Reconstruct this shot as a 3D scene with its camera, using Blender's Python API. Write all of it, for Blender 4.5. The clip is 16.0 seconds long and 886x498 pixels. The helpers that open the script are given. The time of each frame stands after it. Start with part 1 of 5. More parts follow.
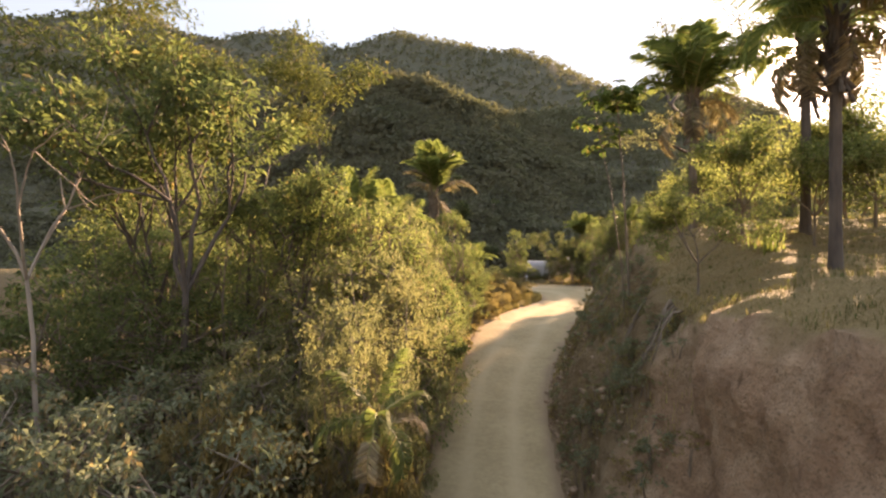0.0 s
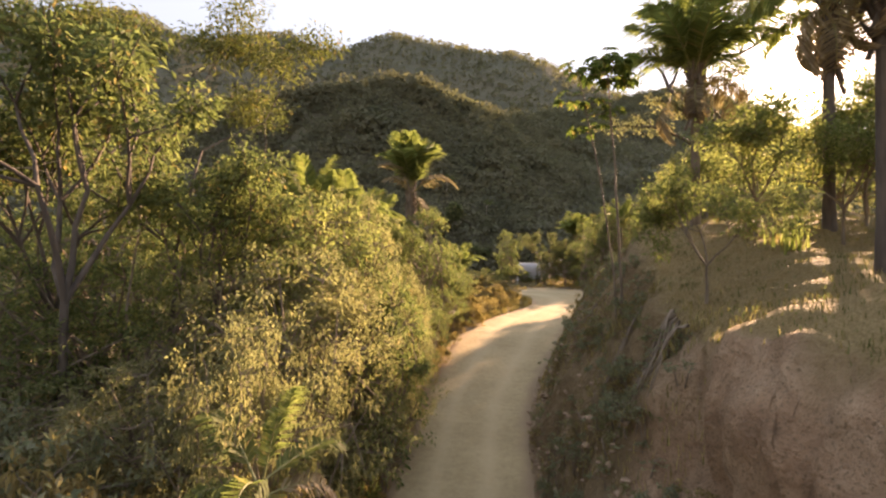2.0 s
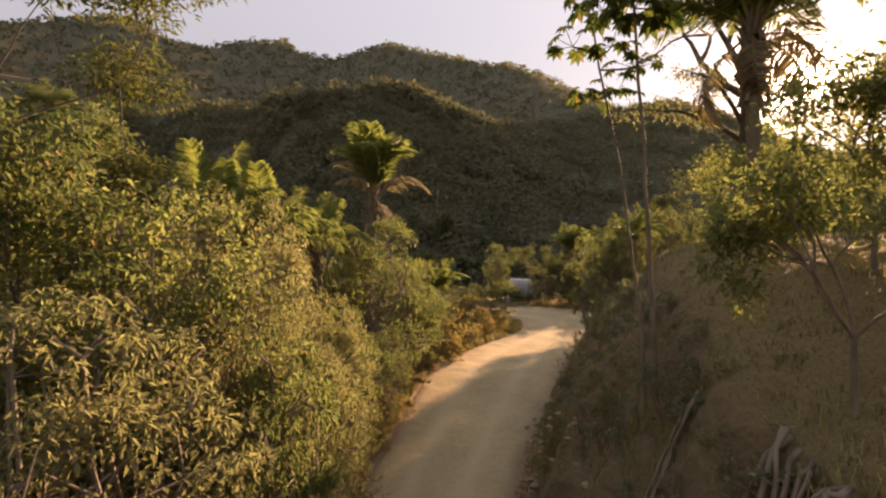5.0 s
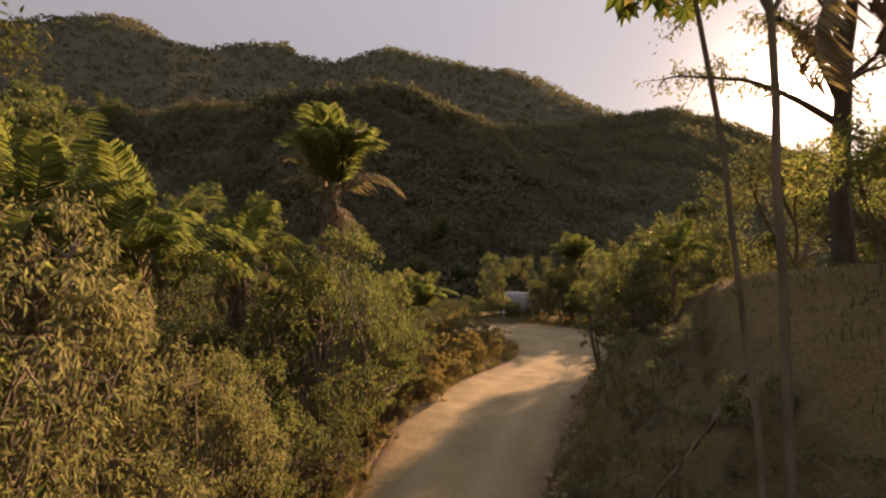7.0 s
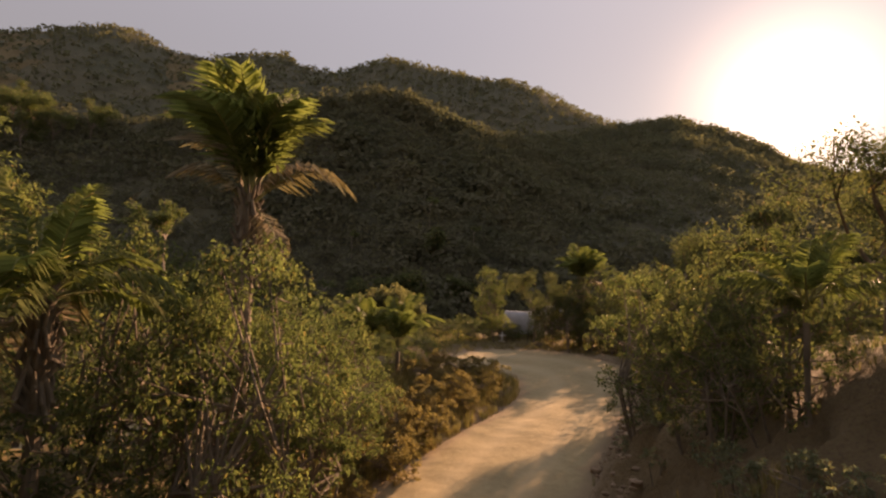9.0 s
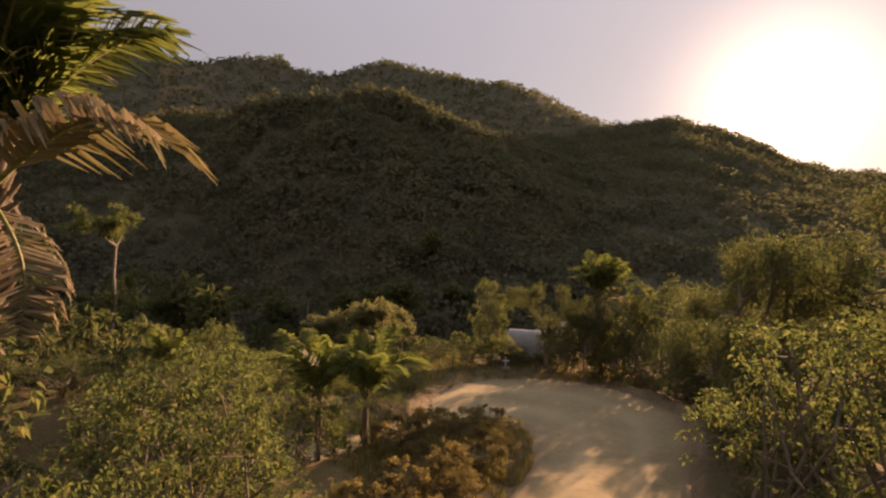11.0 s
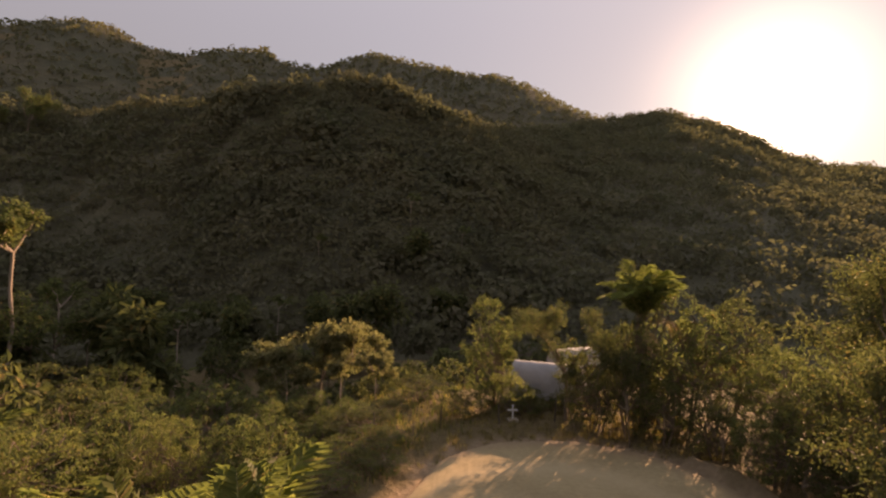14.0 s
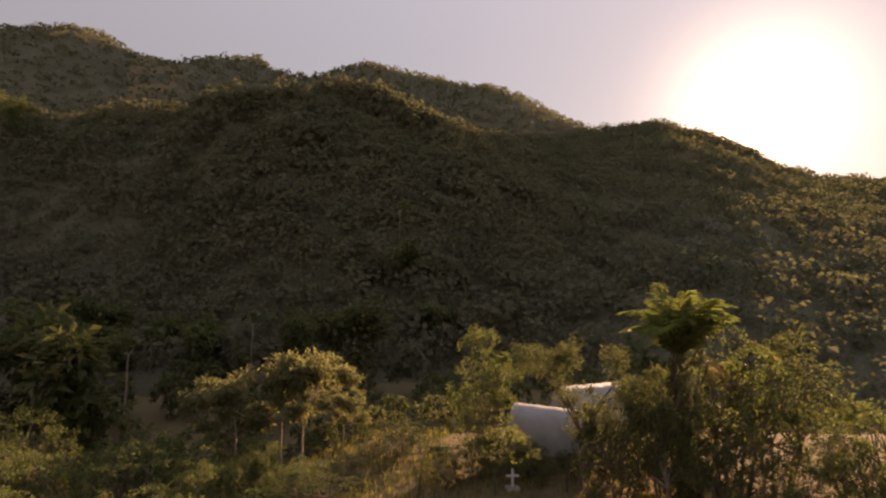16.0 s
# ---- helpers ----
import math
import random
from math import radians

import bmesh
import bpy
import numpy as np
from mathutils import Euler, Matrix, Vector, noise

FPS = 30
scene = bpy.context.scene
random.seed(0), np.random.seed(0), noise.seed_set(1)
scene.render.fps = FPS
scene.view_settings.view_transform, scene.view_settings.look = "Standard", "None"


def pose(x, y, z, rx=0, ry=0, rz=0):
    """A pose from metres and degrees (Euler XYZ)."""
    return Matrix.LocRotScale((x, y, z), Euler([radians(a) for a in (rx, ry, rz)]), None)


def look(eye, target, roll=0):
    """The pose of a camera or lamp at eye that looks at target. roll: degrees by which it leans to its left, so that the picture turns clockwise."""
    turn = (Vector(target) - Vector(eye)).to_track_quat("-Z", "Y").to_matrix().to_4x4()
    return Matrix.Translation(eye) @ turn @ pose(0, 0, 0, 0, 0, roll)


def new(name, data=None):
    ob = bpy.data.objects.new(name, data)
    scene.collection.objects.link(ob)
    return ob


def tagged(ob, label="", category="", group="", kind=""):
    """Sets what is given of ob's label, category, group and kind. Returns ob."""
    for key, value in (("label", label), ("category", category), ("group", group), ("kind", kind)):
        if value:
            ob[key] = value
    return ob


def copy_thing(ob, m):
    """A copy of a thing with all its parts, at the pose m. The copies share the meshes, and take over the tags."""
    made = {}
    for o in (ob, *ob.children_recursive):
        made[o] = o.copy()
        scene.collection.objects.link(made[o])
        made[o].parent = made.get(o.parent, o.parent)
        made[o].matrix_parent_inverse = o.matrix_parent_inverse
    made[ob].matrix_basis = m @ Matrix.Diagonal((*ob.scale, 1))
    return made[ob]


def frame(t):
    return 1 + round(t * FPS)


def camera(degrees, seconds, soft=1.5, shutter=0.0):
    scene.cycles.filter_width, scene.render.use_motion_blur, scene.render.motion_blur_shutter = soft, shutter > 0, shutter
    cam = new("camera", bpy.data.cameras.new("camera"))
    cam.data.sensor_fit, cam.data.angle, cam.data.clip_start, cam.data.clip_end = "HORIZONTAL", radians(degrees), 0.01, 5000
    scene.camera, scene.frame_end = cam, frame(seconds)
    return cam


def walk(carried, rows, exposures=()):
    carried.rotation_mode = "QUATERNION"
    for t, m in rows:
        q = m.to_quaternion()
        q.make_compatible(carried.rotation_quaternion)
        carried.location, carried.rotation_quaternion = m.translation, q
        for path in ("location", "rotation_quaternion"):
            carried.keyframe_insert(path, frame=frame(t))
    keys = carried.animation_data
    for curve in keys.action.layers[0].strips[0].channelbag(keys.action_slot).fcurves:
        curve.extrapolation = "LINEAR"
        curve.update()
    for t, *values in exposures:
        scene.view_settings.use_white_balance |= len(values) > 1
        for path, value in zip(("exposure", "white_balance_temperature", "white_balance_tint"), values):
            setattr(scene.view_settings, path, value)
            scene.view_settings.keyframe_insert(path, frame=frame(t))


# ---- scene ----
import itertools

cam = camera(85.0, 16.0, soft=2.3)
METRES, EYE, TILT, LEAN, TURN = 45.0, 8.5, 0.0, 0.0, 0.0
ROWS = [
    (0.0, 0.0, 0.0, 0.0, 0.0, 0.0, 0.0),
    (0.5, 0.0073, 0.0135, -0.001, -0.14, 0.07, 0.11),
    (1.0, 0.0146, 0.0285, -0.0021, -0.19, 0.23, 0.06),
    (1.5, 0.0208, 0.0451, -0.0023, -0.34, 0.3, 0.02),
    (2.0, 0.0263, 0.0626, -0.0022, -0.42, 0.27, -0.01),
    (2.5, 0.0314, 0.0801, -0.0016, -0.49, 0.41, -0.04),
    (3.0, 0.0367, 0.0999, -0.0009, -0.55, 0.54, -0.05),
    (3.5, 0.0415, 0.1218, 0.0007, -0.64, 0.66, -0.16),
    (4.0, 0.0468, 0.1443, 0.0028, -0.86, 1.07, -0.28),
    (6.5, 0.0748, 0.2749, 0.0195, -1.19, 1.77, -1.13),
    (7.0, 0.0808, 0.306, 0.0229, -1.26, 2.1, -1.33),
    (7.5, 0.0872, 0.3374, 0.0267, -1.25, 2.34, -1.42),
    (8.0, 0.093, 0.3705, 0.0302, -1.19, 2.61, -1.44),
    (8.5, 0.0991, 0.4057, 0.0338, -1.14, 2.91, -1.46),
    (9.0, 0.1055, 0.4436, 0.0376, -1.16, 3.27, -1.42),
    (9.5, 0.1108, 0.4843, 0.0418, -1.2, 3.64, -1.32),
    (10.0, 0.1141, 0.5265, 0.0467, -1.23, 3.69, -1.06),
    (12.5, 0.1257, 0.7313, 0.0741, -2.03, 3.53, -0.81),
    (13.0, 0.128, 0.769, 0.0797, -2.28, 3.44, -0.7),
    (13.5, 0.1305, 0.8052, 0.0856, -2.41, 3.55, -0.68),
    (14.0, 0.1339, 0.8413, 0.0908, -2.57, 3.14, -0.55),
    (14.5, 0.1377, 0.875, 0.0952, -2.68, 3.01, -0.64),
    (15.0, 0.1423, 0.9075, 0.0997, -2.75, 2.88, -0.59),
    (15.5, 0.1472, 0.9402, 0.1041, -3.0, 3.41, -0.53),
    (16.0, 0.1526, 0.9767, 0.109, -3.37, 4.24, -0.71),
]
walk(cam, [(t, pose(0, 0, EYE, TILT, LEAN, TURN) @ pose(METRES * x, METRES * y, METRES * z, 90 + pitch, roll, yaw)) for t, x, y, z, yaw, pitch, roll in ROWS],
     exposures=[(0.0, 2.75, 10300, 28), (3.5, 2.6, 11300, 34), (4.2, 2.4, 11800, 35), (6.3, 1.55, 12600, 37), (9.5, 1.42, 12800, 38), (16.0, 1.5, 12700, 39)])

# ---- light ----
SUN_AZ, SUN_EL = radians(37.2), radians(17.3)
SUN_WAY = Vector((math.sin(SUN_AZ) * math.cos(SUN_EL), math.cos(SUN_AZ) * math.cos(SUN_EL), math.sin(SUN_EL)))
world = bpy.data.worlds.new("sky")
scene.world = world
world.use_nodes = True
wt = world.node_tree
wt.nodes.clear()
w_out = wt.nodes.new("ShaderNodeOutputWorld")
w_bg = wt.nodes.new("ShaderNodeBackground")
w_sky = wt.nodes.new("ShaderNodeTexSky")
w_sky.sky_type = "NISHITA"
w_sky.sun_disc = False
w_sky.sun_elevation, w_sky.sun_rotation = SUN_EL, SUN_AZ
w_sky.air_density, w_sky.dust_density, w_sky.ozone_density = 1.0, 0.02, 1.0
w_bg.inputs["Strength"].default_value = 0.12
w_thin = 0.26  # share of clear sky
# hazy aureole round the sun
w_co = wt.nodes.new("ShaderNodeTexCoord")
w_dot = wt.nodes.new("ShaderNodeVectorMath")
w_dot.operation = "DOT_PRODUCT"
w_dot.inputs[1].default_value = SUN_WAY
wt.links.new(w_co.outputs["Generated"], w_dot.inputs[0])
# milky haze over the whole dome, raised towards the unseen zenith to fill shadows
w_sep = wt.nodes.new("ShaderNodeSeparateXYZ")
wt.links.new(w_co.outputs["Generated"], w_sep.inputs[0])
w_pos = wt.nodes.new("ShaderNodeMath")
w_pos.operation = "MAXIMUM"
w_pos.inputs[1].default_value = 0.0
wt.links.new(w_sep.outputs["Z"], w_pos.inputs[0])
w_rise = wt.nodes.new("ShaderNodeMath")
w_rise.operation = "POWER"
w_rise.inputs[1].default_value = 1.8
wt.links.new(w_pos.outputs[0], w_rise.inputs[0])
w_up = wt.nodes.new("ShaderNodeMath")
w_up.operation = "MULTIPLY_ADD"
w_up.inputs[1].default_value, w_up.inputs[2].default_value = 2.4, 0.4
wt.links.new(w_rise.outputs[0], w_up.inputs[0])
w_hz = wt.nodes.new("ShaderNodeMix")
w_hz.data_type = "RGBA"
w_hz.blend_type = "ADD"
w_hz.clamp_factor = False
w_clear = wt.nodes.new("ShaderNodeMix")
w_clear.data_type = "RGBA"
w_clear.inputs["Factor"].default_value = w_thin
w_clear.inputs["A"].default_value = (0, 0, 0, 1)
wt.links.new(w_sky.outputs["Color"], w_clear.inputs["B"])
wt.links.new(w_up.outputs[0], w_hz.inputs["Factor"])
wt.links.new(w_clear.outputs["Result"], w_hz.inputs["A"])
w_hz.inputs["B"].default_value = (0.52, 0.79, 1.2, 1)
w_sum = w_hz.outputs["Result"]
for power, gain, tint in ((900.0, 40.0, (1.0, 0.96, 0.9, 1)), (120.0, 3.4, (1.0, 0.98, 0.94, 1)), (12.0, 0.45, (1.0, 0.97, 0.98, 1))):
    w_cl = wt.nodes.new("ShaderNodeMath")
    w_cl.operation = "MAXIMUM"
    w_cl.inputs[1].default_value = 0.0
    wt.links.new(w_dot.outputs["Value"], w_cl.inputs[0])
    w_pw = wt.nodes.new("ShaderNodeMath")
    w_pw.operation = "POWER"
    w_pw.inputs[1].default_value = power
    wt.links.new(w_cl.outputs[0], w_pw.inputs[0])
    w_ml = wt.nodes.new("ShaderNodeMath")
    w_ml.operation = "MULTIPLY"
    w_ml.inputs[1].default_value = gain
    wt.links.new(w_pw.outputs[0], w_ml.inputs[0])
    w_mx = wt.nodes.new("ShaderNodeMix")
    w_mx.data_type = "RGBA"
    w_mx.blend_type = "ADD"
    w_mx.clamp_factor = False
    wt.links.new(w_ml.outputs[0], w_mx.inputs["Factor"])
    wt.links.new(w_sum, w_mx.inputs["A"])
    w_mx.inputs["B"].default_value = tint
    w_sum = w_mx.outputs["Result"]
wt.links.new(w_sum, w_bg.inputs["Color"])
wt.links.new(w_bg.outputs[0], w_out.inputs[0])

sun_data = bpy.data.lights.new("sun", "SUN")
sun_data.energy, sun_data.angle, sun_data.color = 3.9, radians(0.6), (1.0, 0.85, 0.71)
sun = new("sun", sun_data)
sun.matrix_world = look(SUN_WAY * 300, (0, 0, 0))


# ---- materials ----
def material(name):
    m = bpy.data.materials.new(name)
    m.use_nodes = True
    nt = m.node_tree
    return m, nt, nt.nodes["Principled BSDF"]


def noise_node(nt, scale, detail=4.0, rough=0.6, coord="Object"):
    co = nt.nodes.new("ShaderNodeTexCoord")
    n = nt.nodes.new("ShaderNodeTexNoise")
    n.inputs["Scale"].default_value, n.inputs["Detail"].default_value, n.inputs["Roughness"].default_value = scale, detail, rough
    nt.links.new(co.outputs[coord], n.inputs["Vector"])
    return n


def ramp(nt, source, stops):
    r = nt.nodes.new("ShaderNodeValToRGB")
    el = r.color_ramp.elements
    while len(el) < len(stops):
        el.new(0.5)
    for e, (at, c) in zip(el, stops):
        e.position, e.color = at, (*c, 1)
    nt.links.new(source, r.inputs[0])
    return r.outputs["Color"]


def mixed(nt, factor, a, b, blend="MIX"):
    m = nt.nodes.new("ShaderNodeMix")
    m.data_type, m.blend_type = "RGBA", blend
    for key, v in (("Factor", factor), ("A", a), ("B", b)):
        if isinstance(v, (int, float)):
            m.inputs[key].default_value = v
        elif isinstance(v, tuple):
            m.inputs[key].default_value = (*v, 1)
        else:
            nt.links.new(v, m.inputs[key])
    return m.outputs["Result"]


def bumped(nt, shader, source, strength, distance):
    b = nt.nodes.new("ShaderNodeBump")
    b.inputs["Strength"].default_value, b.inputs["Distance"].default_value = strength, distance
    nt.links.new(source, b.inputs["Height"])
    nt.links.new(b.outputs[0], shader.inputs["Normal"])


def leaf_material(name, dark, mid, light, dry=(0.22, 0.15, 0.06), dry_share=0.05, through_light=0.4, gloss=0.58, patches=0.7):
    """Thin leaf: every leaf its own tint, some dry, light shines through; greyed, with haze put into the colour."""
    dark, mid, light, dry = [tuple(c * 0.74 + (0.3 * k[0] + 0.6 * k[1] + 0.1 * k[2]) * 0.26 for c in k) for k in (dark, mid, light, dry)]
    m, nt, p = material(name)
    geo = nt.nodes.new("ShaderNodeNewGeometry")
    rnd = geo.outputs["Random Per Island"]
    big = noise_node(nt, patches, 3.0)
    col = ramp(nt, rnd, [(0.0, dark), (0.5, mid), (1.0 - dry_share - 0.01, light), (1.0 - dry_share + 0.01, dry)])
    patch = ramp(nt, big.outputs["Fac"], [(0.3, (0.72, 0.78, 0.7)), (0.7, (1.18, 1.1, 0.95))])
    col = mixed(nt, 1.0, col, patch, "MULTIPLY")
    nt.links.new(col, p.inputs["Base Color"])
    p.inputs["Roughness"].default_value = gloss
    p.inputs["Specular IOR Level"].default_value = 0.09
    tr = nt.nodes.new("ShaderNodeBsdfTranslucent")
    warm = mixed(nt, 1.0, col, (1.18, 1.3, 0.92), "MULTIPLY")
    nt.links.new(warm, tr.inputs["Color"])
    mix = nt.nodes.new("ShaderNodeMixShader")
    mix.inputs[0].default_value = through_light
    nt.links.new(p.outputs[0], mix.inputs[1])
    nt.links.new(tr.outputs[0], mix.inputs[2])
    nt.links.new(mix.outputs[0], nt.nodes["Material Output"].inputs["Surface"])
    return m


def bark_material(name, a, b, scale=6.0, rough=0.9):
    m, nt, p = material(name)
    co = nt.nodes.new("ShaderNodeTexCoord")
    mp = nt.nodes.new("ShaderNodeMapping")
    mp.inputs["Scale"].default_value = (1, 1, 0.25)
    nt.links.new(co.outputs["Object"], mp.inputs["Vector"])
    n = nt.nodes.new("ShaderNodeTexNoise")
    n.inputs["Scale"].default_value, n.inputs["Detail"].default_value = scale, 6
    nt.links.new(mp.outputs[0], n.inputs["Vector"])
    nt.links.new(ramp(nt, n.outputs["Fac"], [(0.3, a), (0.7, b)]), p.inputs["Base Color"])
    p.inputs["Roughness"].default_value = rough
    bumped(nt, p, n.outputs["Fac"], 0.6, 0.03)
    return m


M_LEAF = leaf_material("broad_leaf", (0.06, 0.085, 0.03), (0.11, 0.142, 0.05), (0.18, 0.2, 0.078), through_light=0.56)
M_LEAF_YELLOW = leaf_material("sunny_leaf", (0.095, 0.12, 0.036), (0.165, 0.188, 0.06), (0.25, 0.262, 0.095), dry=(0.25, 0.19, 0.1), dry_share=0.05, through_light=0.64)
M_LEAF_GREY = leaf_material("dull_leaf", (0.135, 0.155, 0.11), (0.2, 0.215, 0.155), (0.275, 0.28, 0.2), dry=(0.28, 0.19, 0.11), dry_share=0.15, through_light=0.56)
M_LEAF_DRY = leaf_material("dry_leaf", (0.16, 0.11, 0.045), (0.27, 0.18, 0.065), (0.38, 0.27, 0.11), dry_share=0.3, through_light=0.55)
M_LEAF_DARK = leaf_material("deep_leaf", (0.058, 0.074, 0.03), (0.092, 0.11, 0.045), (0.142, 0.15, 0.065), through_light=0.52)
M_FEATHER = leaf_material("feather_leaf", (0.06, 0.075, 0.02), (0.1, 0.115, 0.028), (0.16, 0.165, 0.045), through_light=0.45)
M_PALM = leaf_material("palm_leaflet", (0.085, 0.115, 0.03), (0.135, 0.17, 0.045), (0.2, 0.23, 0.07), dry=(0.26, 0.2, 0.08), dry_share=0.04, through_light=0.6, gloss=0.5)
M_PALM_DEAD = leaf_material("dead_palm_leaflet", (0.17, 0.12, 0.075), (0.26, 0.19, 0.125), (0.36, 0.28, 0.19), dry_share=0.1, through_light=0.25, gloss=0.7)
M_CECROPIA = leaf_material("cecropia_leaf", (0.04, 0.075, 0.015), (0.07, 0.115, 0.02), (0.13, 0.16, 0.03), dry_share=0.06, through_light=0.5)
M_GRASS_DRY = leaf_material("dry_grass", (0.2, 0.14, 0.045), (0.3, 0.21, 0.07), (0.4, 0.3, 0.11), dry=(0.12, 0.12, 0.03), dry_share=0.15, through_light=0.4, gloss=0.7)
M_GRASS = leaf_material("green_grass", (0.06, 0.085, 0.015), (0.11, 0.13, 0.025), (0.19, 0.18, 0.045), dry=(0.3, 0.22, 0.08), dry_share=0.3, through_light=0.45)
M_FOREST = leaf_material("forest_leaf", (0.112, 0.11, 0.076), (0.126, 0.122, 0.085), (0.142, 0.136, 0.096), dry=(0.15, 0.138, 0.1), dry_share=0.05, patches=0.045, through_light=0.42, gloss=0.9)
M_GRASS_BANK = leaf_material("bank_grass", (0.1, 0.085, 0.035), (0.17, 0.135, 0.06), (0.25, 0.19, 0.09), dry=(0.1, 0.12, 0.04), dry_share=0.25, through_light=0.45, gloss=0.7)
M_LEAF_OLIVE = leaf_material("olive_leaf", (0.13, 0.128, 0.062), (0.18, 0.174, 0.09), (0.235, 0.222, 0.125), dry=(0.25, 0.2, 0.12), dry_share=0.1, through_light=0.6)
M_CANE = leaf_material("cane_leaf", (0.1, 0.14, 0.03), (0.16, 0.2, 0.045), (0.25, 0.27, 0.08), dry_share=0.08, through_light=0.5)
M_BARK = bark_material("grey_brown_bark", (0.09, 0.065, 0.045), (0.2, 0.155, 0.11))
M_BARK_DARK = bark_material("dark_palm_bark", (0.045, 0.035, 0.03), (0.11, 0.085, 0.065), 5.0)
M_BARK_PALE = bark_material("pale_bare_bark", (0.2, 0.155, 0.12), (0.36, 0.29, 0.23), 4.0)
M_STALK = bark_material("palm_stalk", (0.12, 0.13, 0.04), (0.22, 0.2, 0.08), 9.0, 0.6)


def soil_material():
    m, nt, p = material("ground_soil")
    at = nt.nodes.new("ShaderNodeAttribute")
    at.attribute_name = "cover"
    sep = nt.nodes.new("ShaderNodeSeparateColor")
    nt.links.new(at.outputs["Color"], sep.inputs[0])
    n1, n2, n3 = noise_node(nt, 0.5, 5.0), noise_node(nt, 3.0, 8.0, 0.65), noise_node(nt, 22.0, 6.0)
    soil = ramp(nt, n2.outputs["Fac"], [(0.3, (0.075, 0.042, 0.025)), (0.48, (0.19, 0.112, 0.066)), (0.56, (0.23, 0.145, 0.088)), (0.72, (0.36, 0.245, 0.155))])
    litter = ramp(nt, n3.outputs["Fac"], [(0.3, (0.07, 0.05, 0.03)), (0.6, (0.16, 0.12, 0.06)), (0.8, (0.24, 0.18, 0.09))])
    grass = ramp(nt, n3.outputs["Fac"], [(0.3, (0.13, 0.092, 0.042)), (0.55, (0.22, 0.158, 0.075)), (0.8, (0.31, 0.23, 0.115))])
    clay = ramp(nt, n1.outputs["Fac"], [(0.35, (0.24, 0.142, 0.09)), (0.5, (0.36, 0.235, 0.152)), (0.66, (0.5, 0.36, 0.245))])
    clay = mixed(nt, 0.4, clay, soil)
    clay = mixed(nt, ramp(nt, n3.outputs["Fac"], [(0.52, (0.0, 0.0, 0.0)), (0.66, (0.7, 0.7, 0.7))]), clay, (0.1, 0.075, 0.045))
    col = mixed(nt, sep.outputs[0], litter, clay)
    col = mixed(nt, sep.outputs[1], col, grass)
    dust = ramp(nt, n2.outputs["Fac"], [(0.3, (0.2, 0.14, 0.09)), (0.7, (0.3, 0.22, 0.145))])
    col = mixed(nt, sep.outputs[2], col, dust)
    nt.links.new(col, p.inputs["Base Color"])
    p.inputs["Roughness"].default_value = 0.95
    p.inputs["Specular IOR Level"].default_value = 0.15
    bumped(nt, p, n2.outputs["Fac"], 1.0, 0.25)
    return m


def road_material():
    m, nt, p = material("dusty_road")
    n1, n2, n3 = noise_node(nt, 0.35, 4.0), noise_node(nt, 4.0, 8.0, 0.7), noise_node(nt, 60.0, 4.0)
    col = ramp(nt, n1.outputs["Fac"], [(0.3, (0.265, 0.208, 0.12)), (0.7, (0.345, 0.275, 0.163))])
    grit = ramp(nt, n2.outputs["Fac"], [(0.3, (0.8, 0.78, 0.76)), (0.7, (1.08, 1.07, 1.05))])
    col = mixed(nt, 1.0, col, grit, "MULTIPLY")
    at = nt.nodes.new("ShaderNodeAttribute")
    at.attribute_name = "cover"
    sep = nt.nodes.new("ShaderNodeSeparateColor")
    nt.links.new(at.outputs["Color"], sep.inputs[0])
    # packed wheel tracks a little paler, loose earth at the edges browner
    col = mixed(nt, sep.outputs[0], col, (0.4, 0.315, 0.195))
    col = mixed(nt, sep.outputs[1], col, (0.23, 0.165, 0.105))
    nt.links.new(col, p.inputs["Base Color"])
    p.inputs["Roughness"].default_value = 0.95
    p.inputs["Specular IOR Level"].default_value = 0.15
    bumped(nt, p, n2.outputs["Fac"], 0.5, 0.05)
    return m


M_SOIL, M_ROAD = soil_material(), road_material()


def plain_material(name, a, b, scale, rough=0.8):
    m, nt, p = material(name)
    n = noise_node(nt, scale, 6.0)
    nt.links.new(ramp(nt, n.outputs["Fac"], [(0.3, a), (0.7, b)]), p.inputs["Base Color"])
    p.inputs["Roughness"].default_value = rough
    bumped(nt, p, n.outputs["Fac"], 0.3, 0.02)
    return m


M_TARP = plain_material("pale_tarpaulin", (0.2, 0.2, 0.205), (0.28, 0.28, 0.28), 1.5, 0.6)
M_WHITE = plain_material("weathered_white_paint", (0.4, 0.39, 0.37), (0.55, 0.54, 0.51), 5.0, 0.7)
M_STONE = plain_material("rough_stone", (0.22, 0.18, 0.14), (0.38, 0.32, 0.26), 4.0, 0.9)


